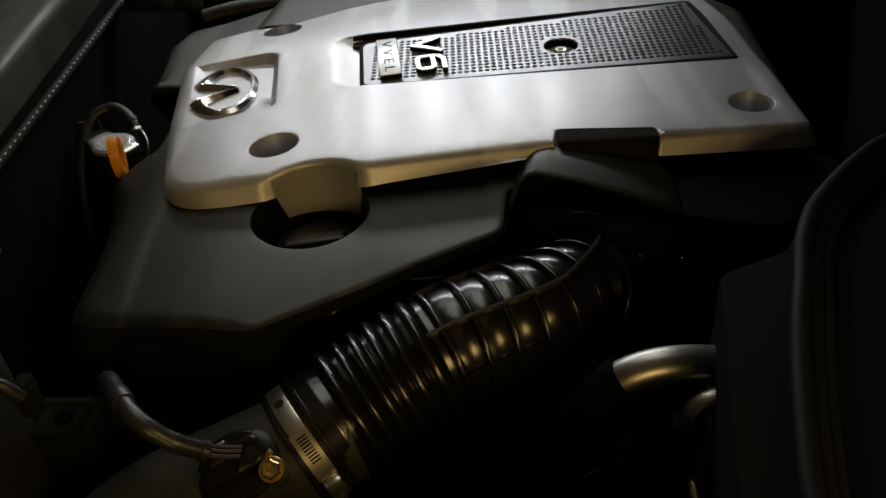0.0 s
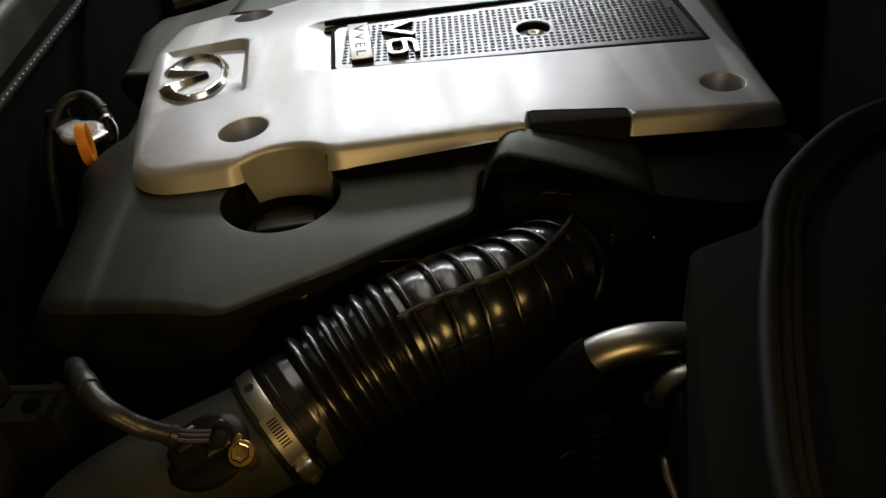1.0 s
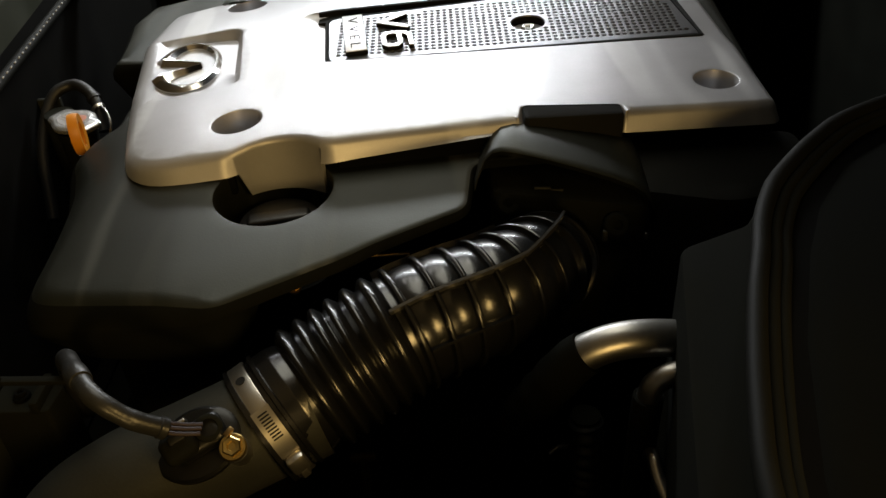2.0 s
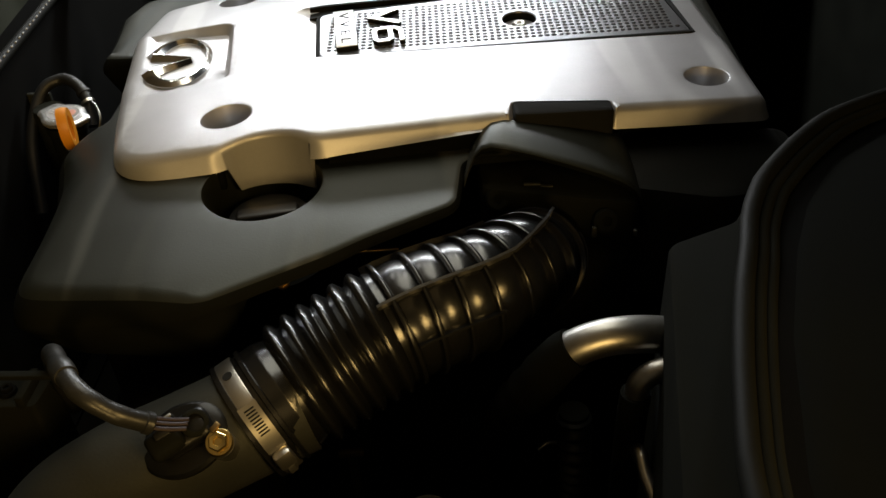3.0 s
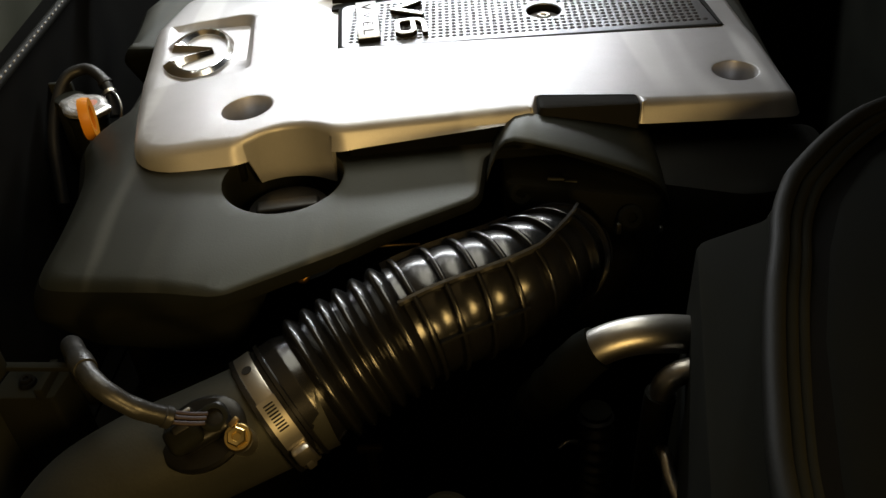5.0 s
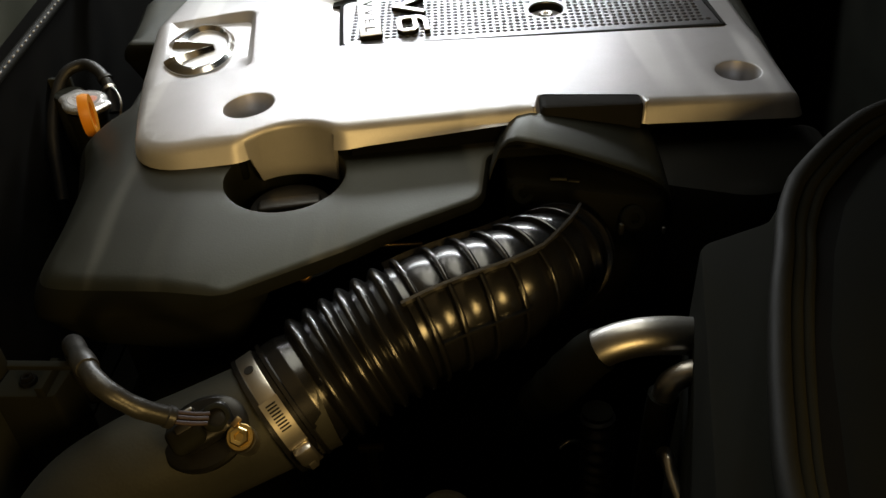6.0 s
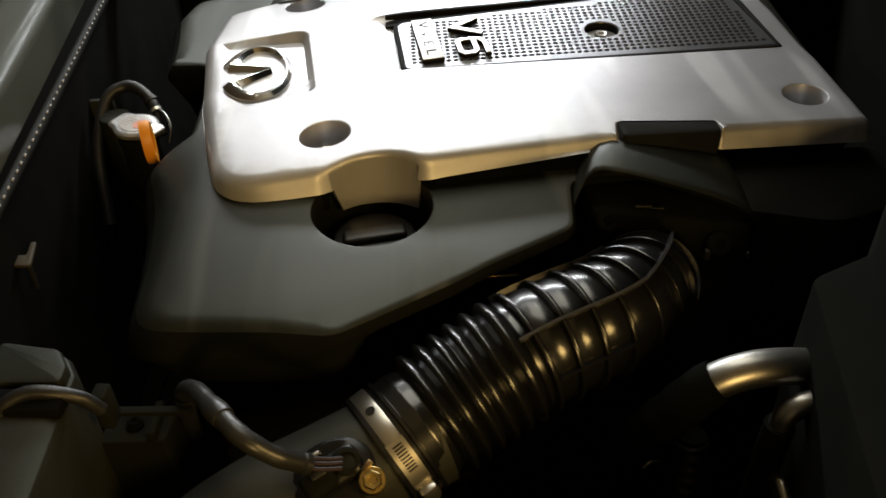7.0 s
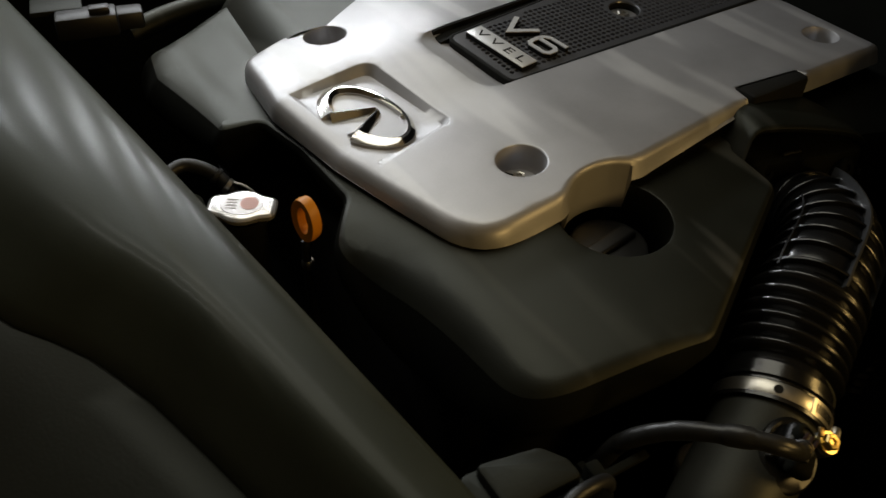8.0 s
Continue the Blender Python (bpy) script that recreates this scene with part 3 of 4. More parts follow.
def duct_hood(name):
    """The raised cowl on the lower panel over the intake."""
    rows = []
    # across: x, back height, lip height, lip y
    us = [(0.130, 0.868, 0.862, -0.184), (0.134, 0.876, 0.874, -0.182), (0.139, 0.886, 0.885, -0.180), (0.145, 0.894, 0.8905, -0.179), (0.152, 0.899, 0.8925, -0.180), (0.163, 0.9005, 0.8925, -0.184),
          (0.185, 0.8975, 0.8905, -0.193), (0.21, 0.893, 0.886, -0.202), (0.235, 0.888, 0.880, -0.210), (0.250, 0.884, 0.875, -0.215), (0.259, 0.880, 0.870, -0.219), (0.264, 0.873, 0.863, -0.222), (0.267, 0.864, 0.854, -0.223), (0.268, 0.850, 0.840, -0.223)]
    for v in (0, 0.2, 0.4, 0.6, 0.8, 0.92, 1.0):
        rows.append([Vector((x + 0.003 * (1 - v), -0.147 + (yl + 0.147) * v, zb - 0.0035 + (zl - zb + 0.0050) * v ** 2.0 + 0.0015 * math.sin(math.pi * v))) for x, zb, zl, yl in us])
    lip = [Vector((p.x, p.y - 0.002, p.z - 0.002)) for p in rows[-1]]
    low = [Vector((p.x, p.y + 0.001, p.z - 0.007)) for p in rows[-1]]
    back = [Vector((p.x, p.y + 0.03, p.z - 0.009)) for p in rows[-1]]
    return from_mesh(name, *loft([*rows, lip, low, back], False), DARK, engine_cover, "dark grey raised cowl over the intake mouth", sharp=45)


duct_hood("intake_cowl")

# far shoulder of the lower panel
rows = []
for k in range(15):
    x = -0.176 + 0.0045 * k if k < 12 else (-0.05, 0.1, 0.3)[k - 12]
    drop = 0.036 * (1 - math.sin(math.pi / 2 * clamp01((x + 0.176) / 0.05))) ** 1.2
    rows.append([Vector((x + 0.013 + 0.13 * (y - 0.23), y, 0.897 - drop - (0.03 if i == 5 else 0.006 if i == 4 else 0))) for i, y in enumerate((0.19, 0.23, 0.28, 0.33, 0.352, 0.362))])
from_mesh("shoulder", *loft(rows, False), DARK, engine_cover, "dark grey raised far shoulder of the cover", sharp=50)

# black strip over the pocket's far wall
rows = []
for x in np.linspace(-0.016, 0.343, 40):
    ye, yp = 0.106 + (x + 0.034) * 0.0945, 0.0925 + (x + 0.005) * 0.1153
    zs = z_silver(x, ye)
    rows.append([Vector((x, ye - 0.0004, zs + 0.0002)), Vector((x, ye - 0.0030, zs - 0.0004)), Vector((x, ye - 0.0036, zs - 0.0055)), Vector((x, yp + 0.0002, zs - 0.0062)), Vector((x, yp, zs - 0.011)), Vector((x, ye, zs - 0.011))])
from_mesh("pocket_strip", *loft(rows, True, True, True), MATT, engine_cover, "black liner along the far side of the plate's pocket", sharp=40)
# strip added over the pocket's rear wall to keep its lit edge dark
rows = []
for y in np.linspace(-0.004, 0.140, 12):
    xe, xp = 0.361 - (y + 0.0055) * 0.0949, 0.357 - (y + 0.002) * 0.112
    zs = z_silver(xe, y)
    rows.append([Vector((xe + 0.0006, y, zs + 0.0002)), Vector((xe - 0.0016, y, zs - 0.0002)), Vector((xp + 0.0002, y, zs - 0.0050)), Vector((xp + 0.0002, y, zs - 0.011)), Vector((xe, y, zs - 0.011))])
from_mesh("end_strip", *loft(rows, True, True, True), MATT, engine_cover, "black liner at the rear end of the plate's pocket", sharp=40)
# black strip added in place of the shadow gap under the silver edge
prism("edge_shade", [(0.020, -0.1608, 0.001), (0.168, -0.1462, 0.001), (0.168, -0.138, 0.001), (0.020, -0.150, 0.001)], 0.868, 0.8930, DEEP_BLACK, engine_cover, "black strip added for the shade under the silver panel's edge", 0.001)

# second added strip: painted shade under the near front edge
prism("edge_shade", [(-0.125, -0.1625, 0.004), (-0.068, -0.1605, 0.001), (-0.068, -0.150, 0.001), (-0.125, -0.145, 0.001)], 0.855, 0.8800, DEEP_BLACK, engine_cover, "black strip added for the shade under the silver panel's edge", 0.001)

prism("rear_flank", [(0.250, -0.206, 0.03), (0.330, -0.234, 0.06), (0.412, -0.205, 0.04), (0.412, -0.120, 0.02), (0.250, -0.120, 0.02)], 0.76, 0.866, SATIN, engine_cover, "dull dark flank behind the cowl", 0.016, seg=8)

# black gasket lip in the slot of the silver panel
prism("slot_trim", [(0.1742, -0.1505, 0.006), (0.2560, -0.1520, 0.006), (0.2560, -0.1335, 0.002), (0.1742, -0.1252, 0.002)], 0.862, 0.9030, MATT, engine_cover, "black plastic lip filling the slot", 0.004)


def oil_cap():
    c = thing("oil_filler_cap", "black plastic oil filler cap sunk in the cover's round opening", "oil cap")
    lathe("cap_body", [(0.033, 0.79), (0.034, 0.838), (0.033, 0.8425), (0.030, 0.844), (0.0, 0.844)], BLACK, c, m=pose(CAP_X, CAP_Y, 0), seg=36)
    box("grip", (0.052, 0.016, 0.008), pose(CAP_X, CAP_Y - 0.002, 0.846, 0, 0, 8), BLACK, c, bevel=0.0036, seg=4)
    lathe("filler_neck", [(0.044, 0.74), (0.044, 0.80), (0.036, 0.803), (0.036, 0.74)], MATT, c, m=pose(CAP_X, CAP_Y, 0), seg=36)


oil_cap()

# engine block under the covers
engine = thing("engine_block", "dark cast engine under the plastic cover", "engine")
prism("block", [(-0.20, -0.22, 0.03), (0.40, -0.14, 0.03), (0.40, 0.30, 0.03), (-0.20, 0.30, 0.03)], 0.32, 0.80, MATT, engine, edge=0.02)

# ---- intake hose ----
AXIS = [(-0.061, -0.382, 0.784), (-0.031, -0.366, 0.794), (0.0195, -0.3375, 0.8115), (0.075, -0.313, 0.829), (0.134, -0.2865, 0.8325), (0.1700, -0.255, 0.8275), (0.1840, -0.226, 0.813), (0.1900, -0.198, 0.792)]
GIRTH = 0.93
hose = thing("intake_hose", "glossy black rubber corrugated air intake hose", "intake hose")


def hose_axis(step=0.0008):
    path = smooth_path(AXIS, step)
    fr = path_axes(path)
    s = [0.0]
    for a, b in zip(path, path[1:]):
        s.append(s[-1] + (b - a).length)
    return fr, s


HOSE, HOSE_S = hose_axis()
S0 = 0.034


def at_hose(s):
    i = min(range(len(HOSE_S)), key=lambda k: abs(HOSE_S[k] - s))
    return HOSE[i]


def hose_radius(s):
    s -= S0
    if s < 0.034:
        r = 0.0455
        if 0.002 < s < 0.0055 or 0.0205 < s < 0.0240:
            r = 0.0480
        return r
    if s < 0.042:
        return 0.0455 - 0.0027 * (s - 0.034) / 0.008
    if s < 0.1165:
        ph = ((s - 0.042) / 0.01242) % 1.0
        b = 0.5 - 0.5 * math.cos(2 * math.pi * ph)
        return 0.0438 + 0.0076 * b ** 0.55
    ph = ((s - 0.124) / 0.0198) % 1.0
    return 0.0444 - 0.005 * clamp01((s - 0.15) / 0.14) + 0.0019 * math.sin(math.pi * ph)


def hose_body():
    rings = []
    for (q, t, u, w), s in zip(HOSE, HOSE_S):
        if s < S0 + 0.0015:
            continue
        r = hose_radius(s) * GIRTH
        rings.append([q + r * (math.cos(a) * u + math.sin(a) * w) for a in (2 * math.pi * i / 48 for i in range(48))])
    v, f = loft(rings, True, True, False)
    return from_mesh("bellows", v, f, RUBBER, hose, "corrugated glossy rubber body", sharp=60)


hose_body()


def hose_ring(s, r0, r1, half, a0=0.0, a1=360.0, name="rib"):
    q, t, u, w = at_hose(s)
    n = 48 if a1 - a0 >= 359 else 24
    full = a1 - a0 >= 359
    ang = [radians(a0 + (a1 - a0) * i / (n if full else n - 1)) for i in range(n)]
    r0, r1 = r0 * GIRTH, r1 * GIRTH
    prof = [(r0, -half), (r1 - 0.0006, -half), (r1, -half * 0.4), (r1, half * 0.4), (r1 - 0.0006, half), (r0, half)]
    rings = [[q + r * (math.cos(a) * u + math.sin(a) * w) + t * d for r, d in prof] for a in ang]
    if full:
        rings.append(rings[0])
    v, f = loft(rings, False)
    return from_mesh(name, v, f, RUBBER, hose, sharp=40)


for k in range(9):
    hose_ring(S0 + 0.124 + 0.0198 * k, 0.040, 0.0508 - 0.0008 * k, 0.0016)


def seam_fin(a_deg, s0, s1, r0, r1, half, turn=0.0, mat=RUBBER, label="", rise=-0.003):
    rings = []
    r0, r1 = r0 * GIRTH, r1 * GIRTH
    for k in range(61):
        s = s0 + (s1 - s0) * k / 60
        q, t, u, w = at_hose(s)
        a = radians(a_deg - turn * clamp01((s - S0 - 0.205) / 0.04))
        d = math.cos(a) * u + math.sin(a) * w
        e = -math.sin(a) * u + math.cos(a) * w
        top = r1 + rise * clamp01((s - S0 - 0.17) / 0.08)
        rings.append([q + d * r0 - e * half, q + d * top - e * half, q + d * top + e * half, q + d * r0 + e * half])
    v, f = loft(rings, True, True, True)
    return from_mesh("seam", v, f, mat, hose, label, sharp=30)


# the seam's paler grey holds its wear and a painted lamp glint
seam_fin(26, S0 + 0.115, S0 + 0.250, 0.040, 0.0516, 0.0010, 12, WORN_GLINT, "raised worn moulding seam, its glint put in as paler grey", 0.0015)
seam_fin(-42, S0 + 0.118, S0 + 0.222, 0.040, 0.0512, 0.0009)
seam_fin(72, S0 + 0.126, S0 + 0.186, 0.040, 0.0508, 0.0008)


def hose_clamp():
    c = thing("hose_clamp", "bright steel worm-drive hose clamp round the hose end", "hose clamp")
    q, t, u, w = at_hose(S0 + 0.0112)
    ang = [2 * math.pi * i / 64 for i in range(65)]
    prof = [(0.0458, -0.0060), (0.0471, -0.0060), (0.0474, -0.0053), (0.0474, 0.0053), (0.0471, 0.0060), (0.0458, 0.0060)]
    v, f = loft([[q + r * GIRTH * (math.cos(a) * u + math.sin(a) * w) + t * d for r, d in prof] for a in ang], False)
    from_mesh("band", v, f, STEEL, c)

    def on(a_deg, r=0.0475, d=0.0):
        a = radians(a_deg)
        n = math.cos(a) * u + math.sin(a) * w
        return axis_matrix(q + n * r * GIRTH + t * d, n, t)
    lathe("hole", [(0.0034, -0.0002), (0.0034, 0.0003), (0.0, 0.0003)], MATT, c, "dark punched hole", m=on(-3), seg=20)
    for k in range(9):
        box("slot", (0.0070, 0.0011, 0.0006), on(36 + 2.9 * k, 0.0484), MATT, c, bevel=0.0002, seg=1)
    v, f = loft([[q + r * GIRTH * (math.cos(radians(a)) * u + math.sin(radians(a)) * w) + t * d for r, d in [(0.0470, -0.0066), (0.0482, -0.0066), (0.0482, 0.0066), (0.0470, 0.0066)]] for a in np.linspace(31, 78, 20)], True, True, True)
    from_mesh("band_end", v, f, STEEL, c)
    box("screw_housing", (0.013, 0.015, 0.008), on(88, 0.0505), STEEL, c, bevel=0.003)
    mm = on(99, 0.0505)
    lathe("screw_head", [(0.0048, -0.004), (0.0048, 0.003), (0.004, 0.004), (0.0, 0.004)], STEEL, c, m=mm @ pose(0, 0, 0, -90, 0, 0), seg=6)


hose_clamp()

# ---- inlet pipe, its sensor and cable ----
inlet = thing("inlet_pipe", "dark grey plastic air inlet pipe pushed into the hose", "air pipe")
tube("pipe_body", [(0.004, -0.352, 0.802), (-0.0225, -0.3627, 0.797), (-0.070, -0.3813, 0.788), (-0.112, -0.398, 0.7805), (-0.146, -0.413, 0.764), (-0.168, -0.426, 0.730), (-0.180, -0.434, 0.66), (-0.186, -0.438, 0.56)], lambda k: 0.0392 + 0.003 * clamp01((k - 0.35) / 0.3), INLET, inlet, seg=36)
hexbolt("bolt", (-0.0345, -0.411, 0.827), (0.05, -0.55, 0.83), ZINC, inlet, "yellow zinc plated bolt", 0.0064, 0.005)
lathe("boss", [(0.0088, -0.02), (0.0088, -0.001), (0.0080, 0.0), (0.0, 0.0)], ALUMINIUM, inlet, m=axis_matrix((-0.0345, -0.411, 0.826), (0.05, -0.55, 0.83)))

sensor = thing("air_flow_sensor", "black plastic air flow sensor plug on the inlet pipe", "sensor")
sm = axis_matrix((-0.060, -0.406, 0.829), (0.0, -0.5, 0.86), (0.86, 0.43, 0.2))
lathe("flange", [(0.0, -0.016), (0.027, -0.016), (0.0285, -0.0145), (0.0285, -0.010), (0.026, -0.008), (0.018, -0.0075)], SENSOR, sensor, "smooth dark round flange", m=sm @ Matrix.Diagonal((1.0, 0.8, 1.0, 1.0)), seg=36)
box("sensor_body", (0.036, 0.022, 0.013), sm @ pose(0.003, 0.001, -0.003), SENSOR, sensor, bevel=0.006, seg=3)
box("plug", (0.022, 0.018, 0.013), sm @ pose(-0.008, 0.0, 0.004, 0, 0, 6), LID, sensor, "dull black wiring plug", bevel=0.0045, seg=3)
lathe("collar", [(0.0085, -0.006), (0.0105, -0.005), (0.0105, 0.0035), (0.0085, 0.005), (0.0065, 0.005), (0.0065, -0.004)], LID, sensor, "dark ring collar", m=sm @ pose(-0.002, 0.0, -0.003) @ Matrix.Diagonal((0.85, 0.85, 0.8, 1.0)) @ pose(0.016, 0.002, 0.006, 12, 18, 0), seg=24)
box("latch", (0.010, 0.006, 0.004), sm @ pose(-0.006, 0.003, 0.012), BLACK, sensor, bevel=0.0012)
box("contact", (0.007, 0.004, 0.0025), sm @ pose(0.022, -0.008, 0.004, 0, 0, 20), COPPER, sensor, "small brass coloured tab", bevel=0.0008)
box("mounting_tab", (0.014, 0.003, 0.007), sm @ pose(-0.006, 0.0165, -0.006), ALUMINIUM, sensor, "dull metal mounting tab", bevel=0.001)
for d in (-0.0035, 0.0005, 0.004):
    tube("wire", [(-0.080, -0.4125 + d * 0.4, 0.853), (-0.070, -0.411 + d, 0.8475), (-0.060, -0.409 + d, 0.843), (-0.052, -0.407 + d, 0.8405)], 0.0013, WIRE, sensor, "thin dull red wire", seg=8)
cable = thing("cable_conduit", "grey taped cable conduit arched over to the sensor plug", "cable")
tube("conduit", [(-0.172, -0.316, 0.770), (-0.166, -0.328, 0.810), (-0.159, -0.338, 0.839), (-0.142, -0.362, 0.864), (-0.1206, -0.3937, 0.8765), (-0.105, -0.411, 0.8755), (-0.088, -0.415, 0.862), (-0.072, -0.411, 0.8475)], lambda k: 0.0068 - 0.0008 * k + 0.00025 * math.sin(k * 70) * math.sin(k * 23), TAPE, cable, "conduit wound with grey tape", seg=20, step=0.002)
tube("tape_joint", [(-0.1275, -0.384, 0.8742), (-0.1225, -0.391, 0.8764), (-0.1175, -0.3975, 0.8776)], lambda k: 0.0070 + 0.0005 * math.sin(math.pi * k), TAPE, cable, "overlapping turn of grey tape", seg=20, step=0.001)
lathe("end_ring", [(0.0060, -0.003), (0.0070, -0.002), (0.0070, 0.002), (0.0058, 0.003), (0.0040, 0.003)], TAPE, cable, "frayed tape end", m=axis_matrix((-0.073, -0.4113, 0.8485), (0.8, 0.2, -0.7)), seg=20)

# ---- front corner of the bay ----
bracket = thing("cable_bracket", "black bracket block beside the inlet pipe", "bracket")
prism("bracket_body", [(-0.222, -0.352, 0.004), (-0.176, -0.354, 0.004), (-0.172, -0.324, 0.004), (-0.218, -0.322, 0.004)], 0.66, 0.81, LID, bracket, edge=0.002)
hexbolt("bolt", (-0.199, -0.339, 0.811), (0, 0, 1), DEEP_BLACK, bracket, "dark bolt head", 0.0045, 0.004)
box("cable_tie", (0.006, 0.030, 0.010), pose(-0.184, -0.339, 0.813, 0, 0, -2), LID, bracket, "black cable tie", bevel=0.001)
tray = thing("grey_box", "pale grey plastic box under a black strap", "box")
prism("box_body", [(-0.296, -0.45, 0.01), (-0.219, -0.45, 0.01), (-0.219, -0.345, 0.010), (-0.230, -0.326, 0.010), (-0.286, -0.312, 0.012)], 0.60, 0.871, PALEGREY, tray, edge=0.007)
prism("lid_step", [(-0.276, -0.356, 0.006), (-0.223, -0.360, 0.006), (-0.223, -0.345, 0.008), (-0.232, -0.329, 0.010), (-0.274, -0.318, 0.006)], 0.868, 0.879, PALEGREY, tray, edge=0.004)
box("strap", (0.080, 0.018, 0.010), pose(-0.2575, -0.3685, 0.8725, 0, 0, -7), DEEP_BLACK, tray, "black strap", bevel=0.003)
tube("hook", [(-0.258, -0.375, 0.868), (-0.253, -0.373, 0.876), (-0.240, -0.369, 0.8805), (-0.224, -0.368, 0.878), (-0.210, -0.366, 0.869), (-0.203, -0.364, 0.856)], 0.0046, BLACK, tray, "dark smooth hook")
box("clip", (0.010, 0.014, 0.030), pose(-0.205, -0.354, 0.848, 0, 0, -8), LID, tray, "black clip", bevel=0.002)
box("tongue", (0.055, 0.006, 0.004), pose(-0.180, -0.350, 0.836, 0, 0, -4), LID, tray, "black tongue", bevel=0.001)

# far corner of the bay
far_plug = thing("wiring_plug", "glossy black wiring plug with pale cover at the far corner", "plug")
box("plug_body", (0.060, 0.030, 0.024), pose(-0.298, 0.315, 0.898, 0, 0, -14), BLACK, far_plug, bevel=0.004)
box("latch", (0.020, 0.012, 0.008), pose(-0.286, 0.306, 0.913, 0, 0, -14), BLACK, far_plug, bevel=0.002)
box("cover_plate", (0.050, 0.034, 0.006), pose(-0.318, 0.345, 0.908, 0, 0, -14), PALEGREY, far_plug, "pale grey cover plate", bevel=0.002)
box("plug_tail", (0.034, 0.024, 0.020), pose(-0.255, 0.328, 0.888, 0, 0, -14), BLACK, far_plug, bevel=0.004)
far_pipe = thing("far_pipe", "dark grey pipe end beside the engine cover", "pipe")
tube("pipe_body", [(-0.248, 0.362, 0.852), (-0.21, 0.368, 0.858), (-0.165, 0.375, 0.860), (-0.12, 0.385, 0.858)], 0.013, DARK, far_pipe, seg=20)

# ---- radiator with its cap, and the dipstick ----
rad = thing("radiator", "black radiator top tank with a silver filler cap", "radiator")
prism("tank", [(-0.318, -0.36, 0.01), (-0.262, -0.36, 0.01), (-0.268, 0.42, 0.01), (-0.33, 0.42, 0.01)], 0.30, 0.55, DEEP_BLACK, rad, "black plastic tank", edge=0.012, step=0.05)


def radiator_cap():
    m = pose(-0.2695, 0.0215, 0.8455, 0, 0, 0) @ pose(0, 0, 0, 0, 0, -36) @ Matrix.Translation((0, 0, -0.8455))
    loop = []
    for i in range(96):
        a = 2 * math.pi * i / 96
        ear = min(0.0290 / max(abs(math.cos(a)), 1e-3), 0.0135 / max(abs(math.sin(a)), 1e-3))
        r = max(0.0212, min(0.0305, ear))
        loop.append(Vector((r * math.cos(a), r * math.sin(a))))
    for _ in range(6):
        loop = [(loop[i - 1] + loop[i] * 2 + loop[(i + 1) % 96]) / 4 for i in range(96)]
    rings = [lift(loop, 0.839), lift(offset(loop, 0.0010), 0.8405), lift(offset(loop, 0.0010), 0.8435), lift(offset(loop, -0.001), 0.8455), lift(offset(loop, -0.003), 0.846)]
    v, f = loft([[m @ p for p in r] for r in rings], True, True, True)
    c = from_mesh("cap", v, f, TIN, rad, "bright tin cap with two lobes")
    inner = [Vector((0.0185 * math.cos(2 * math.pi * i / 48), 0.0150 * math.sin(2 * math.pi * i / 48))) for i in range(48)]
    v, f = loft([[m @ p for p in lift(inner, 0.8456)], [m @ p for p in lift(offset(inner, -0.0005), 0.8464)]], True, False, True)
    lab = from_mesh("sticker", v, f, STICKER, c, "pale oval sticker with red and grey print")
    blob = [Vector((0.0065 + 0.0078 * math.cos(2 * math.pi * i / 32), 0.0012 + 0.0088 * math.sin(2 * math.pi * i / 32))) for i in range(32)]
    v, f = loft([[m @ p for p in lift(blob, 0.8462)], [m @ p for p in lift(blob, 0.8467)]], True, False, True)
    from_mesh("print", v, f, RED, c, "faded red print")
    for k in range(4):
        box("print", (0.010, 0.0014, 0.0004), m @ pose(-0.0085, -0.0062 + 0.0040 * k, 0.8466), GREYPRINT, c, bevel=0.0001, seg=1)
    lathe("filler_neck", [(0.019, 0.76), (0.019, 0.836), (0.0205, 0.8365), (0.0205, 0.828), (0.0185, 0.826), (0.0185, 0.76)], LID, rad, m=m)
    return c


radiator_cap()

dipstick = thing("dipstick", "orange plastic dipstick ring handle on a metal tube", "dipstick")
dm = axis_matrix((-0.2395, -0.0420, 0.8600), (0.98, 0.20, 0.0))
ring = []
for i in range(33):
    a = 2 * math.pi * i / 32
    c0 = Vector((0.0172 * math.cos(a), 0.0105 * math.sin(a), 0))
    dr = Vector((math.cos(a), math.sin(a), 0))
    ring.append([dm @ (c0 + dr * p + Vector((0, 0, z))) for p, z in ((-0.0038, -0.0040), (0.0034, -0.0047), (0.0042, 0.0), (0.0034, 0.0047), (-0.0038, 0.0040), (-0.0044, 0.0))])
from_mesh("ring_handle", *loft(ring, True), ORANGE, dipstick, "orange ring handle")
tube("stem", [(-0.2415, -0.042, 0.838), (-0.242, -0.043, 0.80), (-0.238, -0.045, 0.70)], 0.004, BLACK, dipstick)
lathe("collar", [(0.0050, 0.797), (0.0056, 0.799), (0.0056, 0.804), (0.0042, 0.806)], ALUMINIUM, dipstick, "small metal collar", m=pose(-0.2418, -0.043, 0.012))

lathe("side_neck", [(0.0165, 0.60), (0.0165, 0.828), (0.0155, 0.8315), (0.013, 0.833), (0.0, 0.833)], PALEGREY, rad, "dull grey moulded neck behind the cap", m=pose(-0.3045, 0.066, 0.0), seg=32)
box("tank_rib", (0.060, 0.006, 0.20), pose(-0.345, 0.103, 0.733), PALEGREY, rad, "dull grey rib on the tank", 0.002)

overflow = thing("overflow_hose", "thin black overflow hose looped above the radiator cap", "hose")
